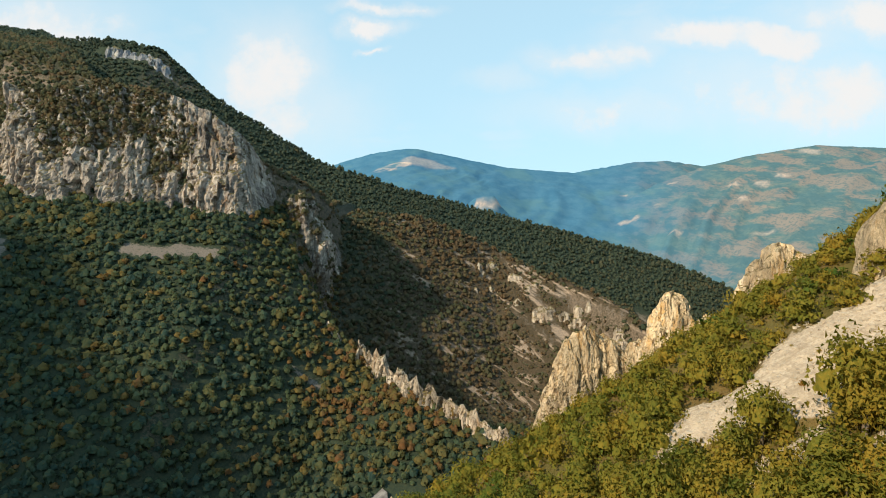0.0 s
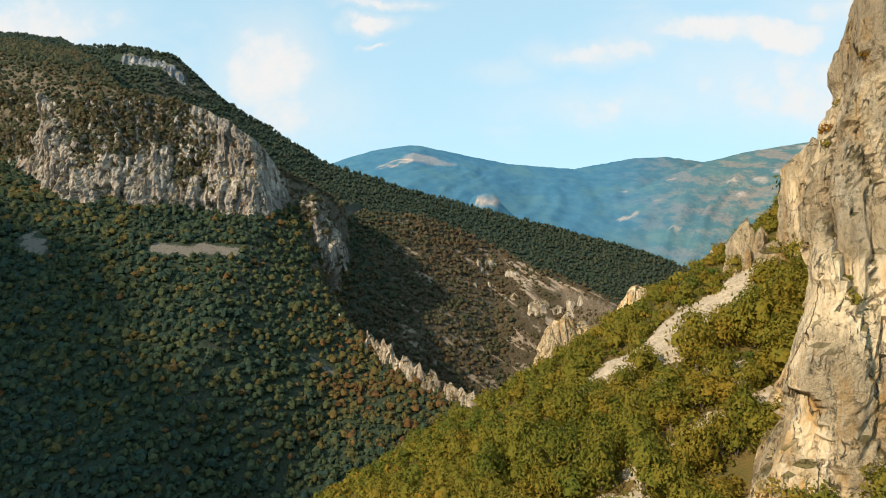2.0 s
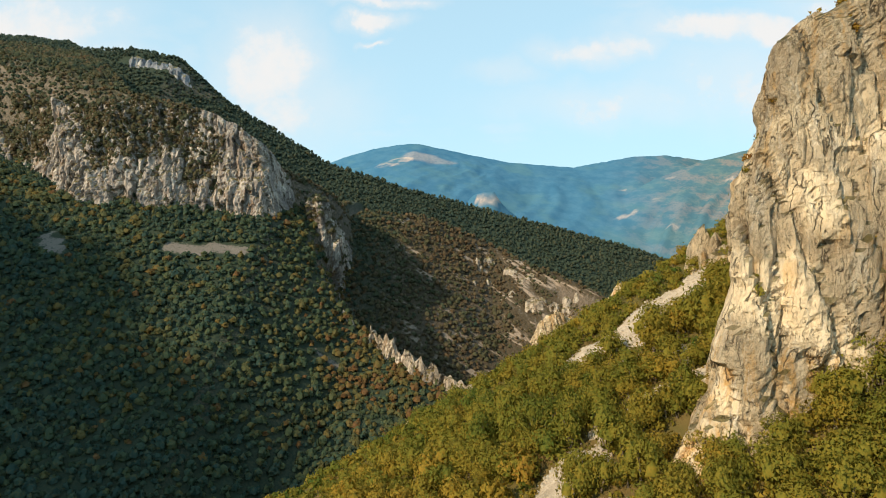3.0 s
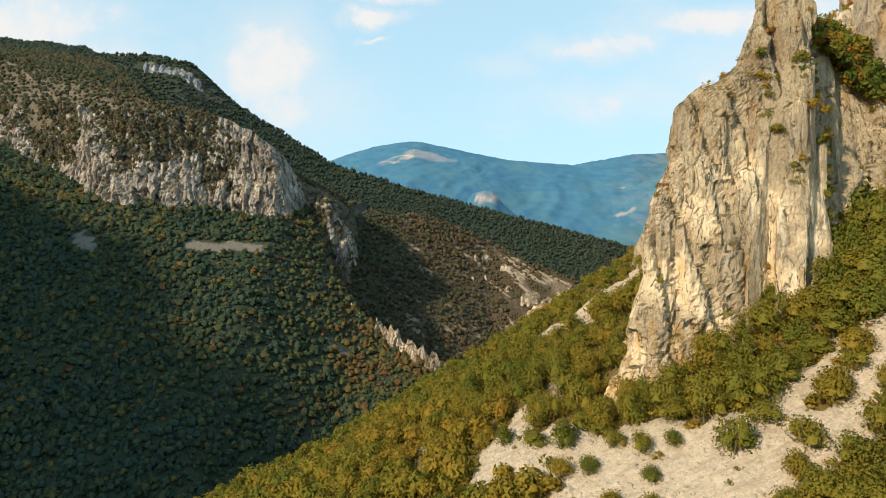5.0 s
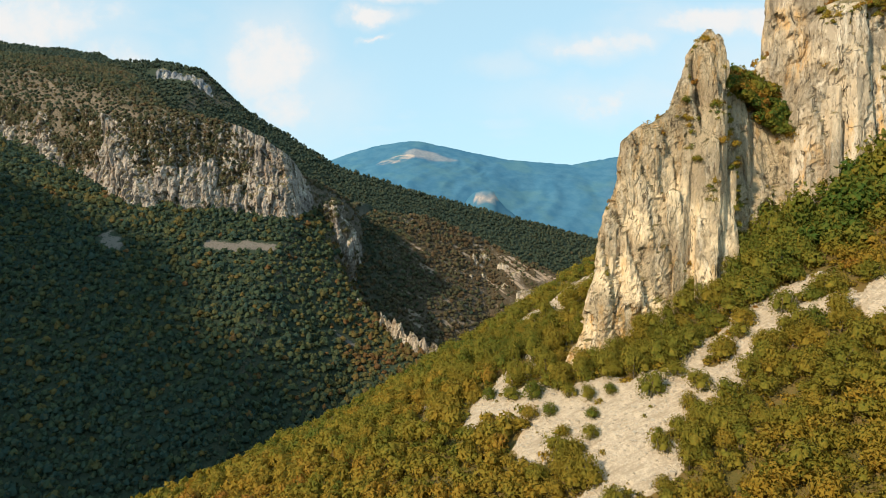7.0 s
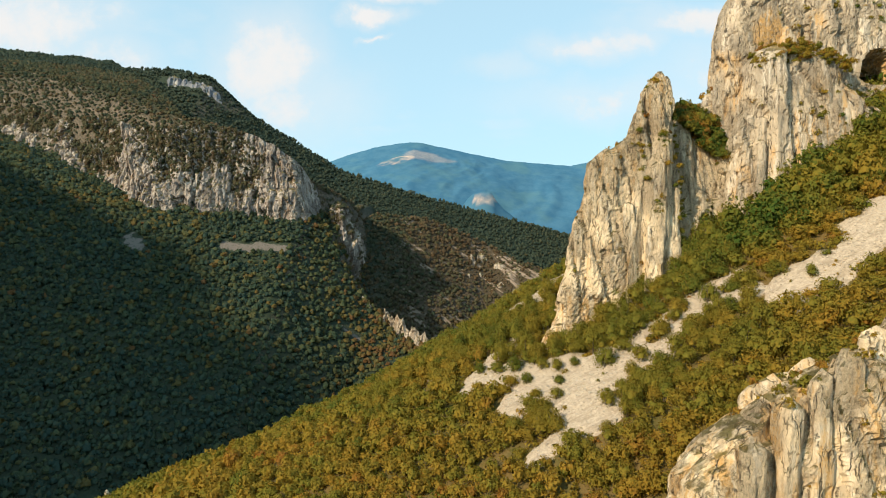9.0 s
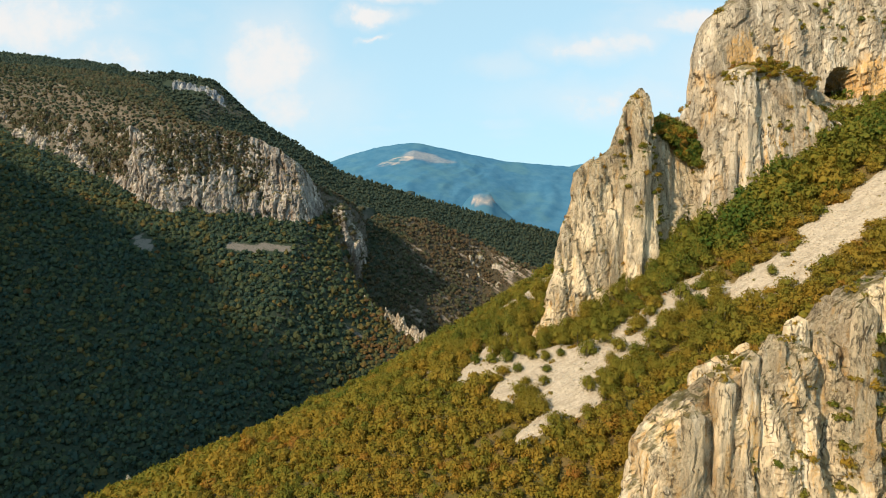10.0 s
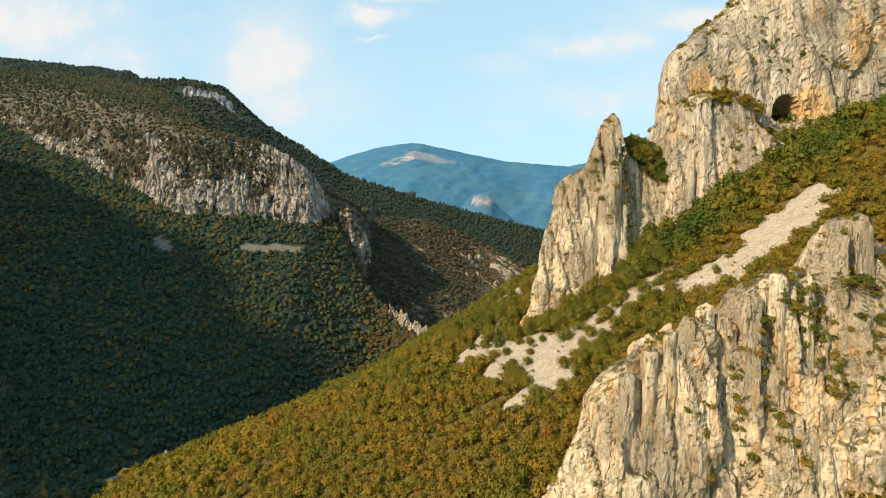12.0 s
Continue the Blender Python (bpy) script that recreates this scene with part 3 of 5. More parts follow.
# rocky outcrops and fields: x, y, half width, half length
for ox, oy, ow, ol in ((711, 1768, 26, 14), (930, 1636, 56, 8), (640, 1990, 46, 26), (1004, 1988, 24, 30), (973, 1872, 20, 16), (1088, 1964, 30, 18), (1176, 2000, 40, 22), (1410, 2212, 30, 60), (879, 2212, 18, 14), (721, 2296, 14, 14)):
    cliffs = np.maximum(cliffs, (0.55 if oy > 1800 else 0.5) * step(1 - np.hypot((X - ox) / ow, (Y - oy) / ol) + 0.9 * tan_n + 0.5 * fbm(X / 22, Y / 30, 0.4, 3, 37), 0.15, 0.5))
cliffs = np.maximum(cliffs, 0.8 * pale)
warmth = step(X - 0.35 * (Y - 1800), 420, 1000)
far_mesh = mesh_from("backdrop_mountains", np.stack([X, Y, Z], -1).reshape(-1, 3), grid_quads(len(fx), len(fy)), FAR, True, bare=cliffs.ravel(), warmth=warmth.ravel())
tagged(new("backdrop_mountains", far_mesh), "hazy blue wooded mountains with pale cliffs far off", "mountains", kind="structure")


# ---- rocks ----
def cells(x, y, z, seed):
    """Cellular noise: the value of the nearest cell, -1 to 1, and the distance to its edge."""
    i, j, k = np.floor(x).astype(np.int64), np.floor(y).astype(np.int64), np.floor(z).astype(np.int64)
    f1, f2, val = np.full(x.shape, 9.0), np.full(x.shape, 9.0), np.zeros(x.shape)
    for a in (-1, 0, 1):
        for b in (-1, 0, 1):
            for c in (-1, 0, 1):
                u, v, t = i + a, j + b, k + c
                d = np.sqrt((u + 0.5 + 0.45 * hashed(u, v, t, seed) - x) ** 2 + (v + 0.5 + 0.45 * hashed(u, v, t, seed + 7) - y) ** 2 + (t + 0.5 + 0.45 * hashed(u, v, t, seed + 13) - z) ** 2)
                nearer = d < f1
                f2 = np.where(nearer, f1, np.minimum(f2, d))
                val = np.where(nearer, hashed(u, v, t, seed + 19), val)
                f1 = np.where(nearer, d, f1)
    return val, f2 - f1


def column(x, y, rx, ry, z0, z1, lx, ly, grain, seed, rough, dents, rng):
    """One column of rock, cleft by random planes into angular faces, with a broken top."""
    size, tall = min(rx, ry), z1 - z0
    nu = int(np.clip(6.6 * max(rx, ry) / grain, 14, 110))
    nv = int(np.clip(tall / (grain * 1.6), 12, 120))
    th = np.linspace(0, 2 * np.pi, nu, endpoint=False)[None, :]
    s = np.linspace(0, 1, nv)[:, None]
    h = (s - 1) * tall / size
    r = np.full((nv, nu), 1.6)
    lean = 0.50 / (tall / size)
    for k in range(26):
        phi = rng.uniform(0, 2 * np.pi)
        if k < 12:
            e, d = lean + rng.normal(0, 0.05), rng.uniform(0.66, 0.92)
        elif k < 20:
            e, d = rng.uniform(0.2, 0.7), rng.uniform(0.30, 0.80)
        else:
            e, d = rng.uniform(0.55, 1.1), rng.uniform(0.02, 0.34)
        at = rng.uniform(-0.5, 0.1) if k >= 12 else 0.0
        facing = np.cos(th - phi) * np.cos(e)
        cut = (d - (h - at) * np.sin(e)) / np.maximum(facing, 1e-3)
        r = np.where(facing > 0.02, np.minimum(r, cut), r)
    r = np.clip(r, 0.0, 1.6) * np.where(s >= 1, 0.0, 1.0)
    px, py = x + lx * s + rx * r * np.cos(th), y + ly * s + ry * r * np.sin(th)
    pz = z0 + tall * s + 0 * th
    wx, wy = px + 0.3 * vnoise(px / 4, py / 4, pz / 6, seed + 9), py + 0.3 * vnoise(px / 4, py / 4, pz / 6, seed + 10)
    va, ea = cells(wx / 2.4, wy / 2.4, pz / 13.0, seed + 1)
    vb, eb = cells(wx / 0.9, wy / 0.9, pz / 3.6, seed + 2)
    k = rough * min(1.0, size / 3.0)
    disp = k * (0.42 * va - 0.22 * np.exp(-14 * ea) + 0.17 * vb - 0.10 * np.exp(-12 * eb) + 0.30 * fbm(px / 3.0, py / 3.0, pz / 7.0, 4, seed + 3))
    disp = disp * np.clip(r * 2.5, 0, 1)
    px, py = px + np.cos(th) * disp, py + np.sin(th) * disp
    pz = pz + 0.30 * k * fbm(px / 1.2, py / 1.2, pz / 1.2, 2, seed + 4) + 0.5 * k * va * step(s, 0.6, 0.95)
    for cx, cy, cz, ex, ez, deep in dents:
        q = 1 - np.hypot((px - cx) / ex, (pz - cz) / np.where(pz > cz, ez, ez * 0.6))
        py = py + step(q, 0.0, 0.2) * np.maximum(cy + deep - py, 0) * (py < cy + deep)
    return np.stack([px, py, pz], -1).reshape(-1, 3), nu, nv


def crag(name, rows, grain, seed, mat, label, piece="pillar", rough=1.0, side=4, dents=()):
    """A crag of pillars, each with its lesser ribs: x, y, half width, half depth, foot, top, lean along x, lean along y."""
    rng = np.random.default_rng(seed)
    base = new(name)
    base.location = (rows[0][0], rows[0][1], rows[0][4])
    tagged(base, label, "rock")
    for x, y, rx, ry, z0, z1, lx, ly in rows:
        ribs = [(x, y, rx, ry, z0, z1, lx, ly)]
        for _ in range(side):
            a = rng.uniform(-2.9, 0.4)
            f, h = rng.uniform(0.36, 0.62), rng.uniform(0.45, 0.95)
            top = z0 + (z1 - z0) * h
            out = 1.10 - 0.22 * h
            ribs.append((x + lx * h * 0.6 + rx * out * np.cos(a), y + ly * h * 0.6 + ry * out * np.sin(a), rx * f, ry * f, z0, top, lx * h * 0.4, ly * h * 0.4))
        pillar = None
        for k, row in enumerate(ribs):
            v, nu, nv = column(*row, grain * (1.25 if k else 1.0), seed, rough, dents, rng)
            me = mesh_from("rib" if k else piece, v - np.array(base.location), grid_quads(nu, nv, True), mat, False)
            ob = part("rib" if k else piece, me, pillar or base)
            pillar = pillar or ob
    return base


def relief(x, y, z, seed, rough, scale=1.0):
    """Depth of pillars, joints, sharp ribs and broken blocks on a rock face, in metres."""
    x, y, z = x / scale, y / scale, z / scale
    wx = x + 0.9 * vnoise(x / 7, y / 7, z / 15, seed + 9) + 0.10 * z + 0.28 * vnoise(x / 1.7, y / 1.7, z / 4.5, seed + 11)
    wy = y + 0.9 * vnoise(x / 7, y / 7, z / 15, seed + 10) + 0.28 * vnoise(x / 1.7, y / 1.7, z / 4.5, seed + 13)
    va, ea = cells(wx / 5.2, wy / 5.2, z / 26.0, seed + 1)
    vb, eb = cells(wx / 2.0, wy / 2.0, z / 10.0, seed + 2)
    vc, ec = cells(wx / 0.85, wy / 0.85, z / 2.4, seed + 3)
    deep = step(vnoise(x / 7, y / 7, z / 12, seed + 12), -0.2, 0.4)
    d = 1.5 * va - (0.6 + 2.0 * deep) * np.exp(-9 * ea) + 0.55 * vb - 0.6 * (0.3 + deep) * np.exp(-9 * eb) + 0.17 * vc - 0.16 * np.exp(-8 * ec)
    d = d + 0.75 * ridged(wx / 3.2, wy / 3.2, z / 26, 2, seed + 5) + 0.28 * ridged(wx / 1.1, wy / 1.1, z / 6.0, 2, seed + 14)
    d = d + 0.9 * fbm((0.8 * x + 0.5 * z) / 9, y / 9, (z - 0.6 * x) / 13, 3, seed + 4) + 0.60 * fbm((0.77 * x + 0.64 * z + 0.2 * y) / 2.2 + 0.5 * va, (y - 0.3 * x) / 2.2, (0.77 * z - 0.64 * x) / 2.0, 4, seed + 6, 0.65)
    return rough * scale * (d - 0.4), va


def rock_face(rows, grain, seed, rough, dents, square=0.62, scale=1.0, skew=0.0):
    """A body of rock from its sections: height, least x, greatest x, front y, rear y."""
    prof = np.array(rows, float)
    zs = prof[:, 0]
    tall = zs[-1] - zs[0]
    around = 1.7 * ((prof[:, 2] - prof[:, 1]).mean() + (prof[:, 4] - prof[:, 3]).mean())
    nu, nv = int(np.clip(around / grain, 40, 420)), int(np.clip(tall / (grain * 1.25), 30, 260))
    t = np.linspace(0, 2 * np.pi, 6001)
    ax, ay = (prof[:, 2] - prof[:, 1]).mean() * np.sign(np.cos(t)) * np.abs(np.cos(t)) ** square, (prof[:, 4] - prof[:, 3]).mean() * np.sign(np.sin(t)) * np.abs(np.sin(t)) ** square
    run = np.concatenate([[0], np.cumsum(np.hypot(np.diff(ax), np.diff(ay)))])
    th = np.interp(np.linspace(0, run[-1], nu, endpoint=False), run, t)[None, :]
    z = np.linspace(zs[0], zs[-1], nv)[:, None]
    xl, xr, yf, yb = (np.interp(z, zs, prof[:, k]) for k in (1, 2, 3, 4))
    co, si = np.cos(th), np.sin(th)
    ex, ey = np.sign(co) * np.abs(co) ** square, np.sign(si) * np.abs(si) ** square
    px, py = (xl + xr) / 2 + (xr - xl) / 2 * ex, (yf + yb) / 2 + (yb - yf) / 2 * ey
    px = px + skew * (py - yf) * (xr - px) / np.maximum(xr - xl, 0.1)
    pz = z + 0 * px
    thick = np.minimum(np.minimum(xr - xl, yb - yf) / 5.0, 1.0)
    d, va = relief(px, py, pz, seed, rough, scale)
    lean = np.abs(np.gradient(np.interp(z[:, 0], zs, prof[:, 1]), z[:, 0]))[:, None]
    d = d * np.clip(thick, 0.15, 1.0) / (1 + 2.2 * np.minimum(lean, 2.0) * np.clip(-co * 1.6, 0, 1))
    nx, ny = np.sign(co) * np.abs(co) ** (2 - square) / np.maximum(xr - xl, 0.5), np.sign(si) * np.abs(si) ** (2 - square) / np.maximum(yb - yf, 0.5)
    long = np.hypot(nx, ny) + 1e-9
    px, py = px + nx / long * d, py + ny / long * d
    s = (z - zs[0]) / tall
    pz = pz + 0.9 * rough * va * step(s, 0.5, 0.9) + 0.25 * rough * fbm(px / 1.3, py / 1.3, pz / 1.3, 2, seed + 7)
    px[-1], py[-1] = px[-1].mean(), py[-1].mean()
    for cx, cy, cz, ax, az, deep in dents:
        k = 1 - np.hypot((px - cx) / ax, (pz - cz) / np.where(pz > cz, az, az * 0.35))
        py = py + step(k, 0.0, 0.10) * np.maximum(cy + deep * np.clip(0.55 + k, 0, 1) - py, 0) * (py < cy + deep)
    return np.stack([px, py, pz], -1).reshape(-1, 3), nu, nv


def massif(name, bodies, grain, seed, mat, label, rough=1.0, pillars=6, width=(1.2, 3.0), dents=(), square=0.62, scale=1.0, standing=(), skew=0.0):
    """A rock of several bodies, each with pillars standing against its faces."""
    rng = np.random.default_rng(seed)
    base = new(name)
    base.location = (bodies[0][0][1], bodies[0][0][3], bodies[0][0][0])
    tagged(base, label, "rock")
    for row in standing:
        w, mu, mv = column(*row, grain * 1.1, seed, rough, (), rng)
        part("pillar", mesh_from("pillar", w - np.array(base.location), grid_quads(mu, mv, True), mat, False), base)
    for b, rows in enumerate(bodies):
        v, nu, nv = rock_face(rows, grain, seed + 20 * b, rough, dents, square, scale, 0.0 if b else skew)
        body = part("rock_face", mesh_from("rock_face", v - np.array(base.location), grid_quads(nu, nv, True), mat, False), base)
        v = v.reshape(nv, nu, 3)
        for _ in range(pillars):
            i = int(nu * rng.uniform(0.45, 0.96))
            h = rng.uniform(0.42, 0.93)
            foot, top = v[0, i], v[int(h * (nv - 1)), i]
            cen = (v[0].mean(0), v[int(h * (nv - 1))].mean(0))
            r = rng.uniform(*width)
            a, c = tuple((p + (m - p) / (np.hypot(*(m - p)[:2]) + 1e-6) * r * 0.75) for p, m in ((foot, cen[0]), (top, cen[1])))
            if abs(c[0] - a[0]) > 9 or abs(c[1] - a[1]) > 9:
                continue
            if any(abs(top[0] - q[0]) < q[3] + r + 1 and abs(top[2] - q[2]) < 22 for q in dents):
                continue
            w, mu, mv = column(a[0], a[1], r, r * rng.uniform(0.8, 1.1), a[2], c[2] + rng.uniform(0, 1.5), c[0] - a[0], c[1] - a[1], grain * 1.1, seed, rough, (), rng)
            part("pillar", mesh_from("pillar", w - np.array(base.location), grid_quads(mu, mv, True), mat, False), body)
    return base


PEAK = [(118, 13.5, 60, 12.5, 33), (130, 19.3, 58.3, 14.8, 31.8), (136.5, 22.8, 58, 16, 31.5), (141.6, 24.9, 57.5, 16.5, 31), (148.5, 27.5, 57.3, 17.5, 30.5), (155.4, 27.9, 57, 18.3, 30), (159, 29.2, 56.6, 18.8, 30), (165, 31.4, 56, 19.3, 29.5), (172, 32.4, 55.6, 19.8, 29),
        (174, 34.4, 55.5, 20, 29), (176, 38.4, 55.3, 20.3, 28.5), (178, 41.2, 55.2, 20.5, 28), (181, 42.5, 55, 21, 28), (185.5, 44.2, 54.8, 21.5, 27.5), (189.6, 46.6, 54.2, 22.5, 27.2), (192.2, 49.0, 53.4, 23.3, 26.5), (194.2, 50.8, 52.4, 24.4, 25.6)]
SADDLE = [(138, 52, 90, 21, 38), (158, 54, 86, 23.5, 37), (168, 55, 79, 25, 36), (172, 55.5, 73, 26, 35), (176, 56, 66.5, 26.5, 34), (181, 57, 62, 27, 33), (184, 58, 60, 28, 31)]
GULLY = [(145, 56, 92, 30, 44), (172, 57, 81, 31, 42), (179, 58, 76, 32, 42), (184, 59, 71, 33, 41), (187.5, 60.5, 67.5, 34, 39)]
TOWER_PILLARS = [(46.5, 17.5, 2.4, 2.2, 140, 172.8, 2.6, 1.6), (34.4, 20.3, 1.5, 1.6, 150, 171.0, 1.2, 1.2), (38.2, 20.6, 1.8, 1.8, 150, 175.0, 1.4, 1.0), (45.2, 21.4, 1.5, 1.5, 160, 180.5, 1.4, 0.8), (52.6, 19.6, 1.7, 1.8, 140, 167, 1.2, 1.2), (41.0, 17.6, 1.5, 1.4, 138, 163, 1.5, 1.2)]
rock_tower = massif("rock_tower", [PEAK, SADDLE, GULLY], 0.36, 107, ROCK, "tall pale limestone tower streaked with ochre on a scree slope", 0.85, 7, square=0.5, standing=TOWER_PILLARS, skew=0.6)

BACK_TOWER = [(44.5, 46, 3.4, 3.6, 138, 165, 0.6, 0), (40, 51.5, 1.8, 2.0, 140, 155, 0.2, 0), (49, 44, 4.5, 4.5, 140, 171, 0.5, 0), (41.5, 47.5, 2.2, 2.2, 138, 152, 0, 0)]
crag("rock_spire", BACK_TOWER, 0.5, 111, ROCK, "cluster of pale limestone spires beside the tower")

WALL = [(150, 65, 190, 26, 43), (180, 66.5, 190, 27, 44), (193, 68.6, 190, 27.5, 44.5), (206, 70, 190, 28, 45), (216, 73.6, 190, 28.5, 45.5), (223, 82, 190, 29.5, 46.5), (228, 89.5, 190, 30, 47), (233, 93.5, 190, 30.5, 47.5), (242, 101, 190, 31.5, 48.5),
        (254, 112, 188, 33, 50), (268, 127, 185, 35, 52), (282, 145, 180, 38, 52), (290, 158, 172, 42, 48)]
APRON = [(145, 63, 124, 17, 38), (168, 67, 120, 20.5, 38), (180, 69.5, 111, 21.5, 37), (186, 71, 102, 22, 36), (191, 72.5, 96.5, 22.5, 36), (196, 73.5, 95, 23.2, 38), (199, 75, 93.5, 24.5, 37), (201, 79, 90, 27, 35)]
rock_wall = massif("rock_wall", [WALL, APRON], 0.52, 121, WALL_ROCK, "high pale limestone cliff with a dark arched cave and grassy ledges", 0.52, 5, (1.2, 2.4), ((106.0, 26, 194.4, 4.6, 6.6, 14.0),), 0.42, 1.4)

CREST = [(86, 13, 55, -63, -43), (100, 16.3, 53, -61.5, -44.5), (114, 19.8, 51, -60, -46), (122.4, 22.3, 50.5, -58.8, -47), (129.7, 24.8, 50, -57.8, -47.5), (134.4, 28.8, 49.5, -57, -48), (136, 32, 49.3, -56.5, -48.5), (138.6, 33.4, 49, -56, -49), (141.8, 38.8, 48.7, -55.2, -50), (144.3, 43, 47.6, -54, -51.5)]
MIDDLE = [(86, 45, 100, -63, -41), (120, 47.6, 96, -60, -43), (135, 48.6, 92, -57.5, -44), (144, 49.8, 88, -55.5, -45), (147.5, 51.5, 80, -55, -46), (149, 53, 73, -54.5, -46), (151, 59, 67, -53.5, -48)]
KNOB = [(130, 58, 98, -56, -40), (148, 61.5, 88, -54.5, -42), (151, 62.3, 79, -54, -43), (154.7, 64.4, 74.8, -53.5, -45), (157.4, 65.8, 72.6, -53, -47), (160, 67.2, 70, -52, -49)]
OUTCROP_PILLARS = [(29.2, -57.6, 1.5, 1.5, 112, 136.0, 1.2, 0.6), (33.2, -56.8, 1.6, 1.6, 115, 139.8, 1.3, 0.6), (36.8, -56.2, 1.5, 1.5, 118, 142.4, 1.2, 0.6), (39.9, -55.7, 1.6, 1.6, 118, 144.6, 1.1, 0.6), (43.6, -54.8, 1.7, 1.7, 118, 146.0, 0.9, 0.8), (47.0, -54.4, 1.3, 1.4, 120, 144.6, 0.5, 0.8),
                   (51.0, -56.4, 1.5, 1.5, 118, 148.6, 0.8, 0.8), (55.2, -55.6, 1.7, 1.6, 120, 151.4, 0.6, 0.8), (60.5, -55.0, 1.6, 1.6, 124, 151.0, 0.5, 0.6), (66.0, -54.2, 1.6, 1.6, 136, 158.4, 0.8, 0.6), (70.4, -53.2, 1.8, 1.6, 138, 161.0, 0.2, 0.4)]
rock_outcrop = massif("rock_outcrop", [CREST, MIDDLE, KNOB], 0.36, 131, ROCK, "jagged pale limestone outcrop with shrubs in its cracks", 0.95, 9, (1.1, 2.6), scale=1.15, standing=OUTCROP_PILLARS)

RAVINE_PINNACLES = [[(88, 17, 54, 136, 150), (103.6, 21.3, 52, 137.5, 149), (112, 24.3, 51, 138.5, 148), (116, 26, 50, 139, 147.5), (121, 28, 49.5, 139.5, 147), (124, 29.6, 45, 140, 146), (127.2, 30.8, 42, 140.5, 145.5), (130, 32.5, 38.5, 141, 144.5)],
    [(98, 38, 54, 136, 147), (119, 42.5, 51, 137.5, 146), (124, 44.5, 49.8, 138.5, 145), (127.5, 46, 48, 140, 143)]]
SMALL_PINNACLES = [[(100, 44.5, 67, 129, 141), (122, 46, 63, 130, 139), (131, 47.3, 58.5, 131, 138), (134.5, 49.3, 56.8, 131.5, 137), (137.5, 51, 56, 132, 136), (139.5, 52.3, 54.8, 133, 135)],
    [(108, 56, 66, 129, 138), (128, 57, 63.2, 130.5, 136.5), (132.5, 58.3, 62, 131.5, 135.5), (134.3, 59.8, 61.2, 132.5, 134.5)]]
RIDGE_PINNACLES = [[(108, 58, 90, 120, 131), (130, 61, 88, 121.5, 130), (136, 62.4, 86, 122.5, 129.5), (141, 63.8, 84, 123, 129), (144, 66, 83, 123, 129), (146.5, 68.5, 80, 123.3, 128.5), (148.7, 70.3, 76.2, 123.8, 127.8), (150.4, 72.3, 74.4, 124.6, 126.4)],
    [(120, 75, 89, 121, 131), (145, 77.5, 85, 122.5, 129), (148, 79, 82.5, 123.5, 128), (149.6, 80.2, 81.6, 124.6, 126.6)]]
for bodies, label in ((RAVINE_PINNACLES, "row of weathered limestone pinnacles above the ravine"), (SMALL_PINNACLES, "small limestone pinnacles among shrubs"), (RIDGE_PINNACLES, "broken limestone crest on the ridge")):
    massif("rock_pinnacles", bodies, 0.42, 141 + int(bodies[0][0][1]), ROCK, label, 1.5, 11, (0.6, 1.5), scale=0.5)

crag("boundary_stone", [(-101.5, 61, 1.0, 1.0, 70, 78.6, 0.2, 0), (-100.2, 61.3, 0.7, 0.7, 70, 76.2, 0, 0)], 0.5, 191, ROCK, "small upright pale rock on the rim of the slope")
crag("rim_rocks", [(-7, 78, 1.8, 1.8, 106, 116.6, 0, 0), (-4, 77, 2.1, 1.8, 108, 117.4, 0, 0), (-0.5, 76, 1.7, 1.6, 110, 118.2, 0, 0)], 0.5, 193, ROCK, "low pale rocks along the rim of the slope")

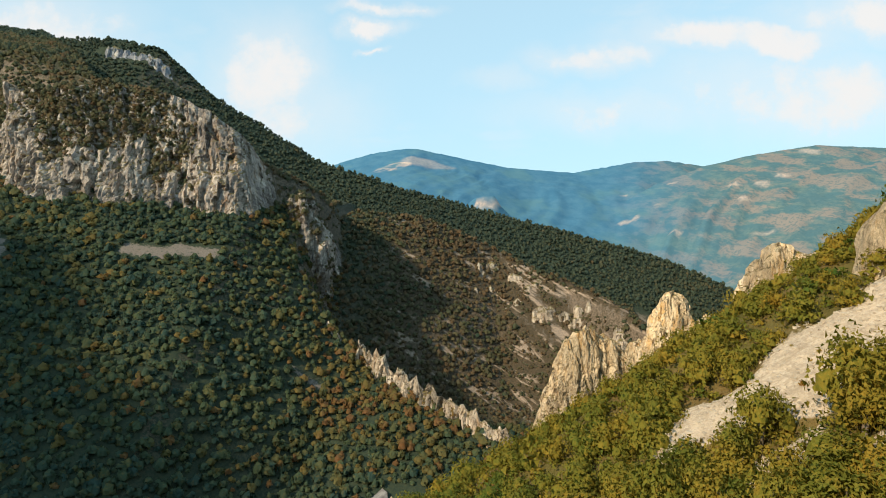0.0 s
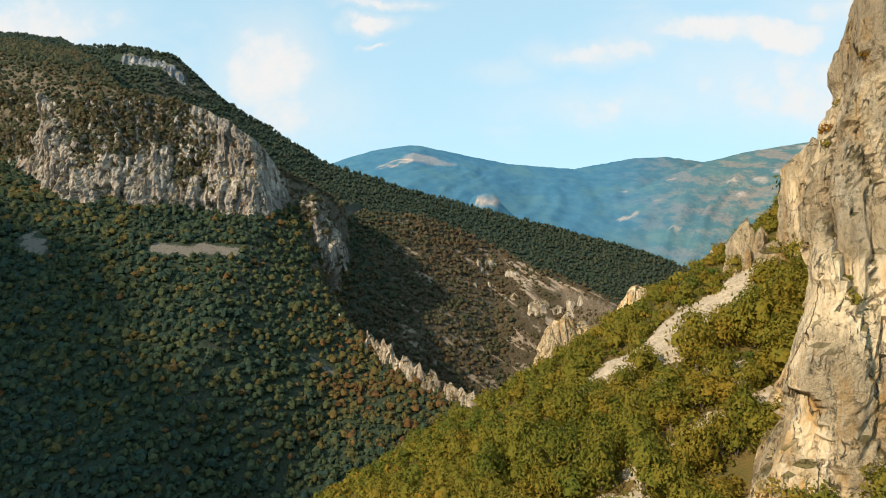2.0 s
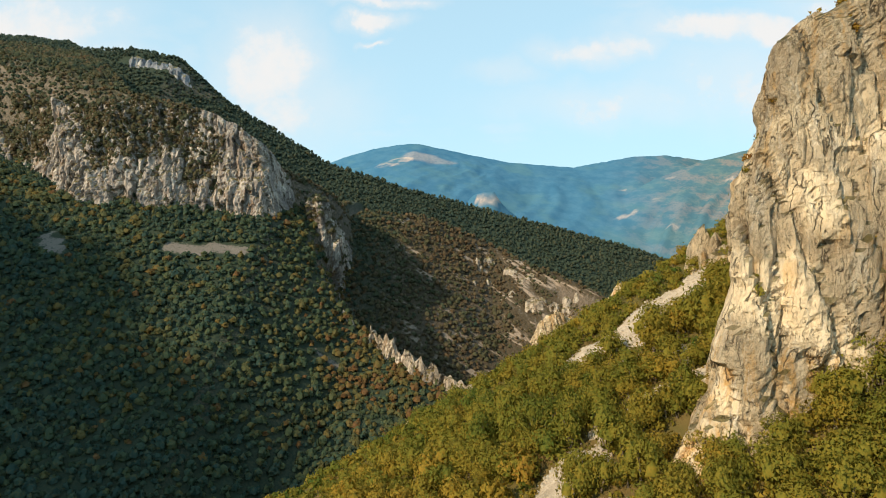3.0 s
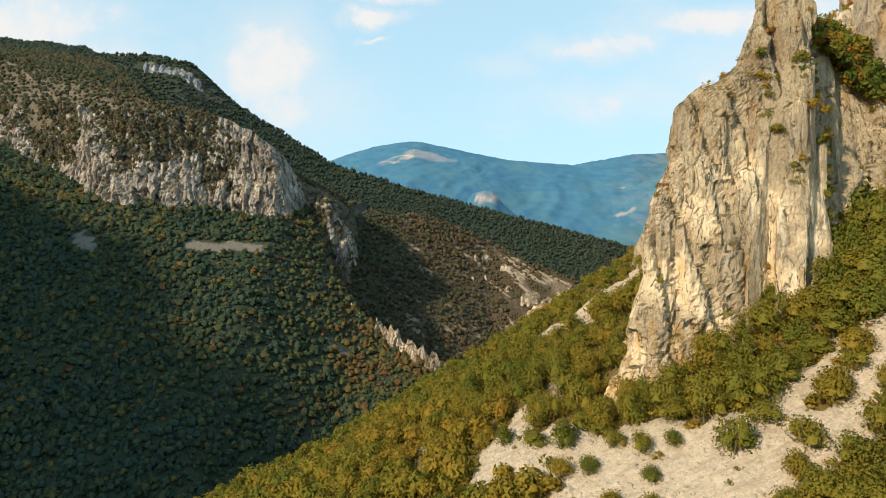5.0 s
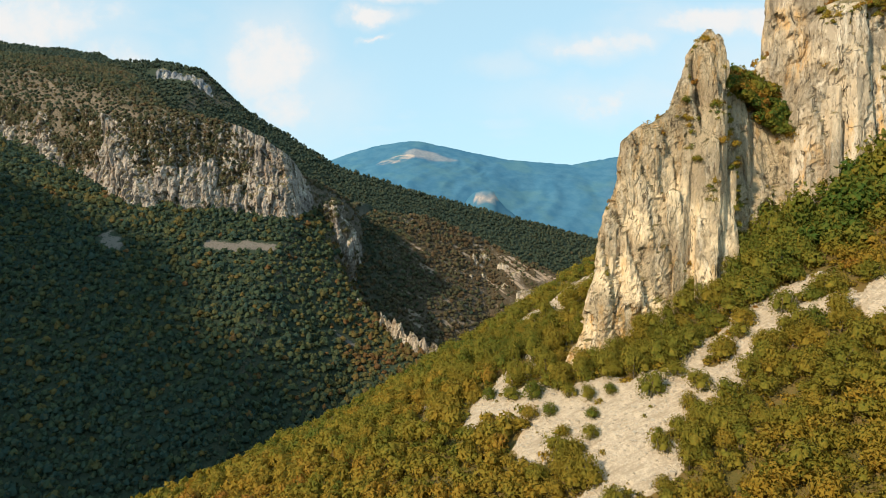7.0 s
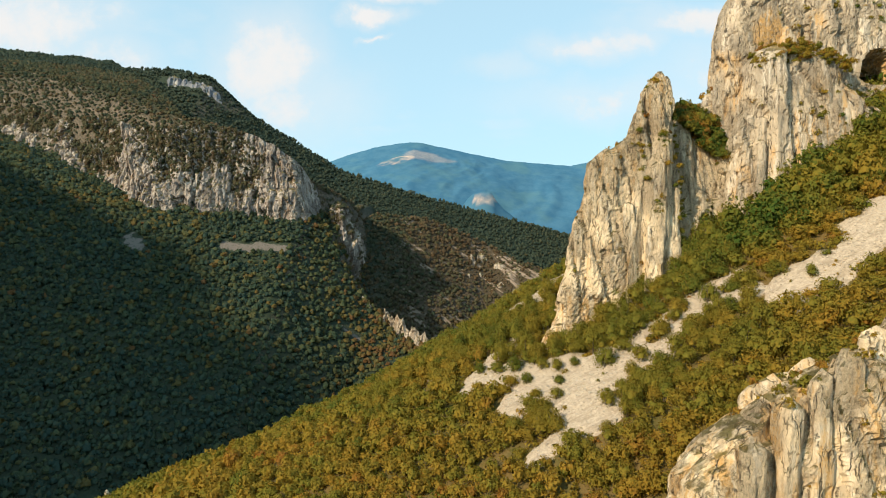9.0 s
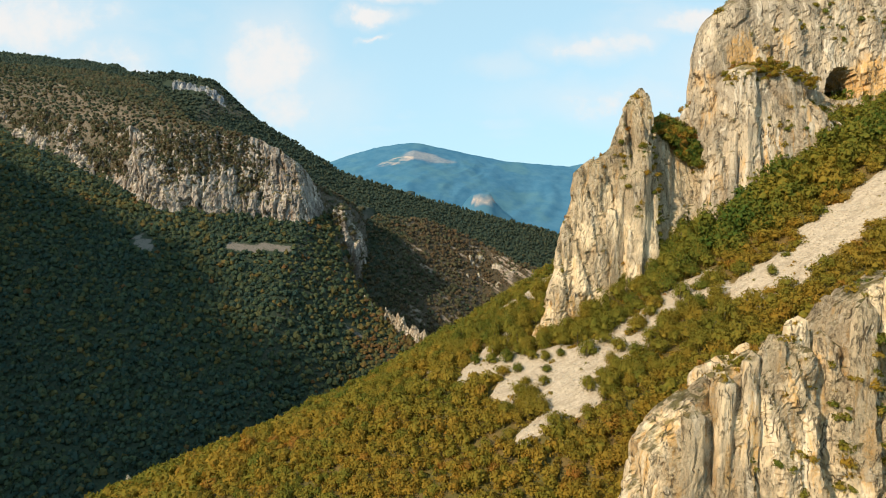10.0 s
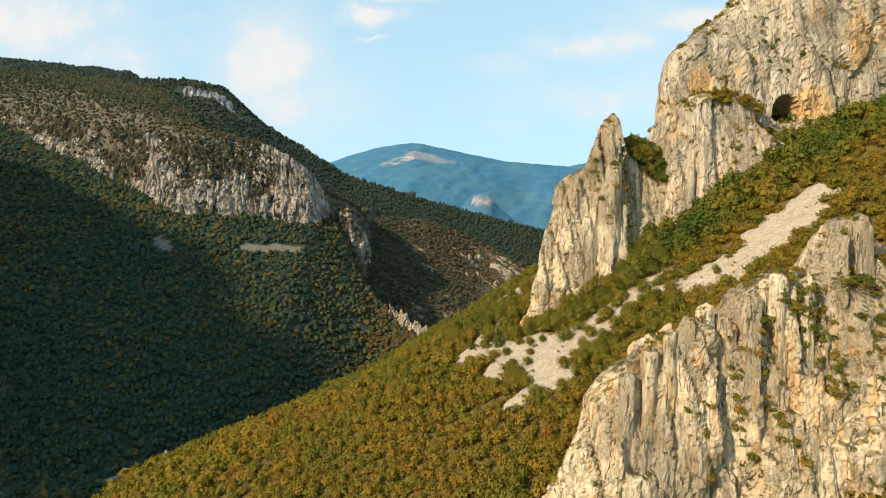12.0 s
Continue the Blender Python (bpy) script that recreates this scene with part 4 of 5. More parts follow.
# the cliff across the valley: one face in buttresses, cut by slanting gullies
RIM = ([-460, -380, -330, -293, -240, -200, -150, -120, -100, -86, -72, -58], [296, 280, 262, 257, 243, 238, 240, 225, 209, 186, 170, 140])
cliff_face = new("cliff_face")
cliff_face.location = (-195, 276, 172)
tagged(cliff_face, "broad grey limestone cliff on the wooded mountain", "rock")
cliff_spots = []
cliff_rng = np.random.default_rng(5)
edges = [-460, -424, -388, -352, -318, -284, -250, -222, -196, -170, -146, -122, -98, -78, -58]
for left, right in zip(edges[:-1], edges[1:]):
    x = np.linspace(left, right, int((right - left) / 0.8) + 1)[None, :]
    s = np.linspace(0, 1, 96)[:, None]
    yc = cliff_line(x)
    foot = land(x, yc - 7) - np.interp(x, [-110, -98], [34, 16])
    rim = np.interp(x, *RIM) - 5.0 + 7.0 * fbm(x / 26, 0.5, 0.5, 3, 9)
    z = foot + (np.maximum(rim, foot + 14) - foot) * s
    gully = ridged((x + 0.55 * z) / 34, z / 120, 0.3, 3, 52) - 0.35
    y = yc - 9 + 26 * s ** 1.15 + 7.0 * gully * step(s, 0.05, 0.3)
    d, va = relief(x + 0 * z, y, z, 151, 1.25, 1.05)
    ledge = 3.2 * fbm(x / 30, z / 9 + 0.012 * x, 0.5, 3, 55)
    y, px = y - d - ledge * step(s, 0.1, 0.3), x + 0.35 * va * 1.0 + 0 * z
    back = np.stack([px[-1], y[-1] + 14, z[-1] - 6], -1)[None]
    low = np.stack([px[0], y[0] + 40, z[0]], -1)[None]
    v = np.concatenate([np.stack([px, y, z], -1), back, low])
    part("buttress", mesh_from("buttress", v.reshape(-1, 3) - np.array(cliff_face.location), grid_quads(x.shape[1], len(v)), GREY_ROCK, False), cliff_face)
    cover = 1.1 * fbm(x / 16, z / 16, 0.4, 3, 56) + 0.9 * gully + 0.9 * step(s, 0.45, 0.85) * np.interp(x, [-190, -130], [1.0, 0.55]) - 0.10 * d - 0.15 + 0.35 * step(-s, -0.30, -0.15)
    keep = cliff_rng.random(cover.shape) < 0.5 * step(cover, 0.22, 0.90)
    cliff_spots.append(np.stack([px[keep], y[keep], z[keep]], -1))
cliff_spots = np.concatenate(cliff_spots)
rng = np.random.default_rng(5)
SHOULDER = [(104, -80, -68, 318, 334), (122, -82, -66, 310, 335), (134, -84, -63, 304, 335), (142, -85, -61.5, 301, 335), (155, -84, -61.8, 300, 334), (163, -84, -63.5, 300, 333), (168, -83.5, -67, 299, 330), (174, -83, -71, 298, 326), (179, -81, -74, 300, 316)]
rock_shoulder = massif("rock_shoulder", [SHOULDER], 0.85, 211, GREY_ROCK, "steep grey rock shoulder at the end of the cliff", 1.6, 12, (1.5, 3.2), scale=1.0)

rock_rib = new("rock_rib")
rock_rib.location = (-55, 267, 106)
tagged(rock_rib, "jagged grey limestone rib running down through the forest", "rock")
for left, right in ((-56, -38), (-40, -22), (-23, -8), (-9, 6), (5, 26)):
    x = np.linspace(left, right, int((right - left) / 0.5) + 1)[None, :]
    s = np.linspace(-1, 1, 44)[:, None]
    ends = np.clip(np.minimum(x - left, right - x) / 3.0, 0, 1)
    tall = (2.5 + 6.5 * step(ridged(x / 9, 0.4, 0.2, 3, 163), -0.2, 0.7) + 2.5 * vnoise(x / 1.8, 0.3, 0.1, 164)) * np.interp(x, [-56, -48, -20, 26], [1.25, 1.3, 0.95, 0.6]) * (0.35 + 0.65 * ends)
    yr, zr = 222 - 0.68 * (x - 11), 82 - 0.364 * (x - 11)
    z = zr + tall + 1.5 * vnoise(x / 1.1, s * 3, 0.5, 165) * (1 - np.abs(s)) - np.where(s < 0, 14.0, 20.0) * np.abs(s) ** 1.35
    y = yr - 1.5 + np.where(s < 0, 4.6, 7.0) * s
    d, va = relief(x + 0 * z, y, z, 166, 0.9, 1.0)
    v = np.stack([x - 0.35 * d + 0 * z, y - d * np.where(s < 0.1, 1.0, -0.5), z + 0.8 * va * (1 - np.abs(s))], -1)
    part("buttress", mesh_from("buttress", v.reshape(-1, 3) - np.array(rock_rib.location), grid_quads(x.shape[1], len(s)), RIB_ROCK, False), rock_rib)
crag("rock_block", [(0, 362, 4.5, 5, 78, 102, 0, 2), (5, 360, 5, 5, 76, 106, 0, 2), (10, 361, 4, 5, 76, 100, 0, 2)], 1.0, 171, GREY_ROCK, "squat grey limestone block on the brown hillside")

rows = []
for k in range(24):
    q = (k % 12) / 11
    x = 20 + 82 * q + rng.uniform(-3, 3)
    y = float(np.interp(x, SPUR[0], SPUR[1])) - rng.uniform(14, 42) * (1 - 0.3 * q)
    z = float(land(x, y))
    rows.append((x, y, rng.uniform(3, 6), rng.uniform(2.5, 4), z - 14, z + rng.uniform(3, 9), -2, 5))
crag("hillside_crags", rows, 1.2, 175, RIB_ROCK, "slanting brown limestone crags on the spur")

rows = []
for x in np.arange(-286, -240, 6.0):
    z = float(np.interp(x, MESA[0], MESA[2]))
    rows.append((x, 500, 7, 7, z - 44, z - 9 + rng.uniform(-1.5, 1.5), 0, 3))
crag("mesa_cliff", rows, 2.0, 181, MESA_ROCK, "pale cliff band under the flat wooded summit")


# ---- plants ----
def clump(rng):
    """A rough rounded clump of foliage: corners of its fifteen faces."""
    th = np.linspace(0, 2 * np.pi, 6)[:5]
    ring = [np.stack([np.cos(th + o) * c, np.sin(th + o) * c, np.full(5, h)], -1) * rng.uniform(0.70, 1.18, (5, 1)) for o, c, h in ((0.0, 1.0, -0.35), (0.6, 0.80, 0.50))]
    d = np.concatenate(ring + [np.array([[0.08, 0.05, 1.0]])])
    tri = [(i, (i + 1) % 5, 5 + i) for i in range(5)] + [((i + 1) % 5, 5 + (i + 1) % 5, 5 + i) for i in range(5)] + [(5 + i, 5 + (i + 1) % 5, 10) for i in range(5)]
    return d, np.array(tri).ravel()


def crown(n, seed, lumps, leaf, squash=0.8, tilt=0.5, core=0):
    """Slim leaf sprays on a cluster of clumps about a unit sphere: corners and rounded normals."""
    rng = np.random.default_rng(seed)
    cen = rng.normal(size=(lumps, 3))
    cen = cen / np.linalg.norm(cen, axis=1)[:, None] * rng.uniform(0.25, 0.66, (lumps, 1))
    cen[:, 2] = np.abs(cen[:, 2]) * 0.9
    rad = rng.uniform(0.32, 0.52, lumps)
    pick = rng.integers(0, lumps, n)
    d = rng.normal(size=(n, 3))
    d[:, 2] += 0.35
    d /= np.linalg.norm(d, axis=1)[:, None]
    c = cen[pick] + d * rad[pick][:, None] * rng.uniform(0.72, 1.12, (n, 1))
    c[:, 2] = (c[:, 2] + 0.32) * squash
    nrm = d + rng.normal(size=(n, 3)) * tilt
    nrm /= np.linalg.norm(nrm, axis=1)[:, None]
    a = np.cross(nrm, rng.normal(size=(n, 3)))
    a /= np.linalg.norm(a, axis=1)[:, None]
    b = np.cross(nrm, a)
    s = leaf * rng.uniform(0.6, 1.35, (n, 1))
    wide = 0.6 if core else 0.9
    v = np.stack([c - a * s * wide - b * s * 0.6, c + a * s * wide - b * s * 0.5, c + b * s * 1.2], 1)
    round_n = 0.80 * d + 0.16 * nrm + 0.35 * c + np.array([0, 0, 0.25])
    round_n /= np.linalg.norm(round_n, axis=1)[:, None]
    vs, ns = [v.reshape(-1, 3)], [np.repeat(round_n, 3, axis=0)]
    for k in np.argsort(-rad)[:core]:
        e, idx = clump(rng)
        w = cen[k] + e * rad[k] * 0.50
        w[:, 2] = (w[:, 2] + 0.32) * squash
        nr = 0.8 * e / np.linalg.norm(e, axis=1)[:, None] + 0.35 * w + np.array([0, 0, 0.25]) + rng.normal(0, 0.15, e.shape)
        vs.append(w[idx])
        ns.append((nr / np.linalg.norm(nr, axis=1)[:, None])[idx])
    return np.concatenate(vs), np.concatenate(ns)


def tree_crown(lumps, sprays, seed, leaf):
    """A forest crown: rounded clumps with loose leaf sprays about them."""
    rng = np.random.default_rng(seed)
    vs, ns = [], []
    for k in range(lumps):
        a, out = rng.uniform(0, 6.28), (0.0 if k == 0 else rng.uniform(0.36, 0.56))
        cen = np.array([out * np.cos(a), out * np.sin(a), 0.62 if k == 0 else rng.uniform(0.25, 0.52)])
        rad = rng.uniform(0.58, 0.70) if k == 0 else rng.uniform(0.42, 0.56)
        d, idx = clump(rng)
        nrm = 0.65 * d / np.linalg.norm(d, axis=1)[:, None] + 0.5 * cen + np.array([0, 0, 0.35]) + rng.normal(0, 0.22, d.shape)
        vs.append((cen + d * rad)[idx])
        ns.append((nrm / np.linalg.norm(nrm, axis=1)[:, None])[idx])
    v, n = crown(sprays, seed + 500, 5, leaf, 1.05, 0.4)
    return np.concatenate(vs + [v]), np.concatenate(ns + [n])


def leafy(name, v, normals, mat, tint):
    me = mesh_from(name, v, np.arange(len(v), dtype=np.int32).reshape(-1, 3), mat, True, tint=tint)
    me.attributes.new("custom_normal", "FLOAT_VECTOR", "POINT").data.foreach_set("vector", np.asarray(normals, np.float32).ravel())
    return me


def scattered(name, places, templates, mat, seed):
    """Joins many plants into one mesh: places are x, y, z, radius, tint."""
    rng = np.random.default_rng(seed)
    vs, ns, ts = [], [], []
    which = rng.integers(0, len(templates), len(places))
    for k, (tpl, nrm) in enumerate(templates):
        P = places[which == k]
        a = rng.uniform(0, 6.28, len(P))
        ca, sa = np.cos(a)[:, None], np.sin(a)[:, None]
        r = P[:, 3][:, None]
        tall = r * rng.uniform(0.85, 1.35, (len(P), 1))
        x = (tpl[None, :, 0] * ca - tpl[None, :, 1] * sa) * r + P[:, 0][:, None]
        y = (tpl[None, :, 0] * sa + tpl[None, :, 1] * ca) * r + P[:, 1][:, None]
        z = tpl[None, :, 2] * tall + P[:, 2][:, None]
        vs.append(np.stack([x, y, z], -1).reshape(-1, 3))
        nx, ny = nrm[None, :, 0] * ca - nrm[None, :, 1] * sa, nrm[None, :, 0] * sa + nrm[None, :, 1] * ca
        ns.append(np.stack([nx, ny, nrm[None, :, 2] + 0 * nx], -1).reshape(-1, 3))
        ts.append(np.repeat(P[:, 4], len(tpl)))
    return leafy(name, np.concatenate(vs), np.concatenate(ns), mat, np.concatenate(ts))


def jittered(x0, x1, y0, y1, gap, seed):
    rng = np.random.default_rng(seed)
    x, y = np.meshgrid(np.arange(x0, x1, gap), np.arange(y0, y1, gap))
    return (x + rng.uniform(-0.48, 0.48, x.shape) * gap).ravel(), (y + rng.uniform(-0.48, 0.48, x.shape) * gap).ravel(), rng


def steepness(x, y):
    return np.hypot(land(x + 2, y) - land(x - 2, y), land(x, y + 2) - land(x, y - 2)) / 4


# the forest across the valley
x, y, rng = jittered(-600, 150, 62, 462, 2.45, 61)
steep = steepness(x, y) + 0.7 * step(x, 10, 30) * step(y, 300, 330)
ok = (rng.random(len(x)) > step(steep, 1.3, 3.5) * np.where((x > -105) & (x < -35), 0.1, 0.8)) & (bareness(x, y) < 0.5) & (y < cliff_line(x) + 190) & (x > -0.80 * (y + 158)) & ~((x > 16) & (y < 250) & (right_slope(x, y) > rib(x, y)))
ok &= y < np.where(x < -75, np.interp(x, [-378, -195, -140, -100, -70], [545, 322, 302, 302, 345]) + 14, np.where(x > -10, 462, np.interp(x, SPUR[0], SPUR[1]) + 34))
ok &= (np.abs(y - np.interp(x, *ROAD)) > np.where((x > -149) & (x < -138), 7.0, 2.8)) & ((y > 92) | (x < -118))
x, y = x[ok], y[ok]
tint = 0.34 + 0.23 * rng.normal(size=len(x)) + 0.45 * fbm(x / 40, y / 45, 0.2, 3, 62)
# the last term darkens the lower valley trees: shade put into their tint
tint += 0.22 * step(x, -120, -40) * step(y, 150, 230) + 0.12 * step(y, cliff_line(x) + 10, cliff_line(x) + 30) + 0.02 * step(x, -60, -20) * step(y, 300, 340) - 0.30 * step(-y, -240, -150)
tint += np.where(rng.random(len(x)) < 0.07, rng.uniform(0.2, 0.5, len(x)), 0)
spur = (x > -60) & (y > 300)
above = (x < -60) & (y > cliff_line(x) + 6)
size = (1.35 + 1.55 * rng.random(len(x)) ** 1.6) * np.where(spur, 0.62 + 0.36 * step(fbm(x / 18, y / 18, 0.6, 2, 59) + 0.5 * step(40 - x, 0, 60), -0.2, 0.3), np.where(above, 0.85, 1.0))
size = size * np.where((x < -150) & (np.abs(y - np.interp(x, *ROAD) + 6) < 8), 1.5, 1.0)
forest = np.stack([x, y, land(x, y) - 0.5, size, np.clip(tint, 0, 1)], -1)
FOREST = [tree_crown(1, 24, 70 + k, 0.35) for k in range(9)]
HEATH = [tree_crown(1, 14, 50 + k, 0.40) for k in range(6)]
tagged(new("forest", scattered("forest", forest[~spur & ~above], FOREST, WOOD_LEAF, 63)), "dense dark green forest with autumn yellow and rust trees", "forest", kind="stuff")
tagged(new("heath", scattered("heath", forest[spur | above], HEATH, HEATH_LEAF, 60)), "brown and dark green scrub over the rocky hilltops", "shrubs", kind="stuff")

# the far ridge and the summit
x, y, rng = jittered(-600, 330, 360, 590, 3.1, 64)
over = y > np.where(x < -150, np.minimum(np.interp(x, [-378, -195, -140], [545, 322, 302]) + 12, 462), 462)
ok = (y < np.interp(x, RIDGE[0], RIDGE[1]) + 16) | ((x < -240) & (y < 560))
ok &= over & ~((x < -236) & (x > -300) & (y > 494) & (y < 503))
x, y = x[ok], y[ok]
tint = 0.18 + 0.15 * rng.normal(size=len(x)) + 0.2 * fbm(x / 60, y / 60, 0.2, 3, 65) + 0.2 * step(x, 20, 200)
far_wood = np.stack([x, y, land(x, y) - 0.5, 1.5 + 1.3 * rng.random(len(x)) ** 1.5, np.clip(tint, 0, 1)], -1)
FAR_TREE = [tree_crown(1, 11, 80 + k, 0.42) for k in range(5)]
tagged(new("far_forest", scattered("far_forest", far_wood, FAR_TREE, RIDGE_LEAF, 66)), "dark wooded ridge beyond the gorge", "forest", kind="stuff")

# the sunlit scrub
x, y, rng = jittered(-130, 150, -78, 76, 2.5, 67)
below = y < -22 - 0.5 * np.minimum(x, 0) - 0.9 * np.maximum(x, 0)
ok = (bareness(x, y) < 0.55) & (rng.random(len(x)) < np.where(below, 0.88, 0.97))
x, y = x[ok], y[ok]
lush = step(x, 46, 56) * step(y, 5, 11)
tint = 0.58 + 0.12 * rng.normal(size=len(x)) + 0.32 * fbm(x / 14, y / 14, 0.2, 3, 68) + 0.05 * step(-y, -22, 12) - 0.32 * lush - 0.10 * step(y, 20, 40)
size = rng.uniform(1.65, 2.85, len(x)) * (1 + 0.35 * fbm(x / 20, y / 20, 0.6, 2, 69) + (0.2 + 0.7 * rng.random(len(x))) * lush + 0.1 * step(y, 20, 34) - 0.35 * step(y, 42, 54))
scrub = np.stack([x, y, land(x, y) - 0.35 + 0.26 * size * (1 - step(y, 36, 48)), size, np.clip(tint, 0, 1)], -1)
close = ((x > 14) & (x < 62) & (y > -14) & (y < 32)) | ((x > -8) & (x < 42) & (y > 30) & (y < 62))
SCRUB = [crown(170, 90 + k, 9, 0.150, 0.9, core=3) for k in range(6)]
distant = (x < -55) | (y < -45)
wayside = ~close & ~distant & (x > 22) & (y > -45) & (y < 23)
fine = ~close & ~distant & (y < 30) & (lush > 0.3)
brow = ~close & (y > 22) & (x > -20) & (x < 96) & ~fine
fine &= ~brow
tagged(new("scrub", scattered("scrub", scrub[~close & ~distant & ~fine & ~brow & ~wayside], SCRUB, BUSH_LEAF, 70)), "sunlit olive and brown scrub covering the slope", "shrubs", kind="stuff")
tagged(new("thicket", scattered("thicket", scrub[fine], [crown(360, 110 + k, 11, 0.110, 0.95, core=4) for k in range(5)], BUSH_LEAF, 76)), "dense green thicket at the foot of the cliff", "shrubs", kind="stuff")
tagged(new("wayside_scrub", scattered("wayside_scrub", scrub[wayside & ~fine & ~brow], [crown(430, 117 + k, 12, 0.092, 1.05, core=4) for k in range(5)], BUSH_LEAF, 82)), "leafy olive and rust scrub beside the scree", "shrubs", kind="stuff")
tagged(new("brow_scrub", scattered("brow_scrub", scrub[brow], [crown(520, 115 + k, 13, 0.086, 1.0, core=5) for k in range(4)], BUSH_LEAF, 79)), "leafy olive scrub on the brow of the slope", "shrubs", kind="stuff")
tagged(new("lower_scrub", scattered("lower_scrub", scrub[~close & distant], [crown(56, 100 + k, 7, 0.25, 0.9, core=1) for k in range(5)], BUSH_LEAF, 75)), "sunlit brown scrub on the lower slope", "shrubs", kind="stuff")


# scattered scrub on the slope further out
x, y, rng = jittered(-260, 175, -240, -70, 3.6, 77)
ok = (rng.random(len(x)) < 0.75) & ((y < -78) | (x < -130) | (x > 150)) & (land(x, y) < right_slope(x, y) + 6)
x, y = x[ok], y[ok]
outer = np.stack([x, y, land(x, y) - 0.35, rng.uniform(1.3, 2.6, len(x)), np.clip(0.6 + 0.2 * rng.normal(size=len(x)), 0, 1)], -1)
tagged(new("outer_scrub", scattered("outer_scrub", outer, [crown(22, 105 + k, 6, 0.38, 0.9, core=1) for k in range(4)], BUSH_LEAF, 78)), "brown and olive scrub scattered over the dry slope", "shrubs", kind="stuff")

# low growth between the shrubs
x, y, rng = jittered(-45, 108, -45, 78, 2.0, 72)
ok = (bareness(x, y) < 0.6 + 0.3 * rng.random(len(x)))
x, y = x[ok], y[ok]
tint = 0.62 + 0.15 * rng.normal(size=len(x)) + 0.25 * fbm(x / 9, y / 9, 0.7, 3, 73) - 0.2 * step(y, 22, 40)
low_growth = np.stack([x, y, land(x, y) - 0.1, rng.uniform(0.95, 1.85, len(x)), np.clip(tint, 0, 1)], -1)
tagged(new("undergrowth", scattered("undergrowth", low_growth, [crown(54, 120 + k, 7, 0.150, 0.75) for k in range(5)], BUSH_LEAF, 74)), "low dry brown and olive undergrowth on the slope", "shrubs", kind="stuff")


def stems(seed, count, tall, spread_out):
    """Thin tapering stems that fork from one foot."""
    rng = np.random.default_rng(seed)
    vs, qs, first = [], [], 0
    for _ in range(count):
        a, lean = rng.uniform(0, 6.28), rng.uniform(0.2, spread_out)
        s = np.linspace(0, 1, 5)[:, None]
        th = np.linspace(0, 2 * np.pi, 5, endpoint=False)[None, :]
        r = 0.055 * (1 - 0.75 * s)
        cx, cy = lean * s ** 1.4 * np.cos(a) + 0.04 * np.sin(5 * s + a), lean * s ** 1.4 * np.sin(a) + 0.04 * np.cos(4 * s)
        vs.append(np.stack([cx + r * np.cos(th), cy + r * np.sin(th), tall * s - 0.12 + 0 * th], -1).reshape(-1, 3))
        qs.append(grid_quads(5, 5, True, first))
        first += 25
    return np.concatenate(vs), np.concatenate(qs)


SHRUB_KINDS = []
for k, (mid, words) in enumerate(((0.22, "leafy dark green shrub rooted in the scree slope"), (0.34, "green rounded shrub on the sunlit slope"), (0.45, "olive green shrub on the sunlit slope"), (0.55, "yellowish olive shrub on the dry slope"),
                                  (0.66, "yellow-brown autumn shrub on the dry slope"), (0.86, "rust-coloured autumn shrub on the dry slope"))):
    v, nv = crown(1350, 300 + k, 15, 0.062, 1.08, core=6)
    top = leafy("crown", v, nv, BUSH_LEAF, np.full(len(v), mid))
    SHRUB_KINDS.append((top, mesh_from("trunk", *stems(310 + k, 3, 0.95, 0.5), BARK, True), words))


def shrub(x, y, z, r, kind, turn, tall=1.0):
    top, wood, words = SHRUB_KINDS[kind]
    ob = new("shrub")
    ob.location, ob.rotation_euler, ob.scale = (x, y, z), (0, 0, turn), (r, r, r * tall)
    tagged(ob, words, "shrub", "shrubs on the sunlit slope")
    part("trunk", wood, ob)
    part("crown", top, ob)
    return ob


# lone shrubs on the scree: x, y, radius, kind
LONE = [(16.2, 14.0, 2.8, 0), (18.0, 7.5, 1.7, 0), (23.9, 2.5, 1.8, 0), (24.2, 7.0, 1.7, 2), (21.7, 9.5, 1.7, 2), (31.1, -5.5, 0.9, 1), (32.3, 1.0, 2.6, 1), (38.3, -2.0, 2.5, 2), (41.5, -5.5, 2.6, 1), (47.2, -3.0, 2.7, 1), (29.0, 9.5, 2.4, 2), (33.8, 10.5, 2.6, 3),
        (38.4, 5.5, 2.8, 1), (45.2, 9.0, 2.9, 1), (52.4, 8.5, 3.4, 0), (55.5, -1.5, 2.8, 0), (57.0, -6.0, 1.5, 1), (61.3, 0.5, 0.9, 1), (38.1, -8.5, 2.0, 1), (33.9, -10.5, 2.0, 1), (43.7, 1.5, 2.6, 3), (49.3, 6.0, 2.1, 2), (20.6, -8.5, 3.0, 3), (62.8, 12.0, 2.5, 1)]
LOW = [(12.5, 17.0, 1.9, 1), (14.0, 21.5, 2.0, 2), (9.0, 20.5, 1.6, 0), (19.5, 16.5, 1.8, 1), (20.5, 13.0, 1.3, 1), (25.5, 12.5, 2.0, 1), (27.5, 6.0, 1.2, 0), (35.8, 7.5, 2.3, 1), (36.5, 2.6, 1.9, 2), (30.2, -8.6, 1.5, 2), (22.5, -1.5, 1.3, 2), (19.0, 1.8, 1.5, 3),
        (26.5, 16.5, 1.9, 1), (41.8, 8.0, 2.1, 1), (47.0, 3.2, 1.7, 2), (53.5, 3.2, 1.9, 1), (58.6, 3.4, 2.0, 0), (66.0, 0.5, 1.8, 1), (69.5, -4.0, 1.2, 1), (74.0, -1.5, 0.9, 1)]
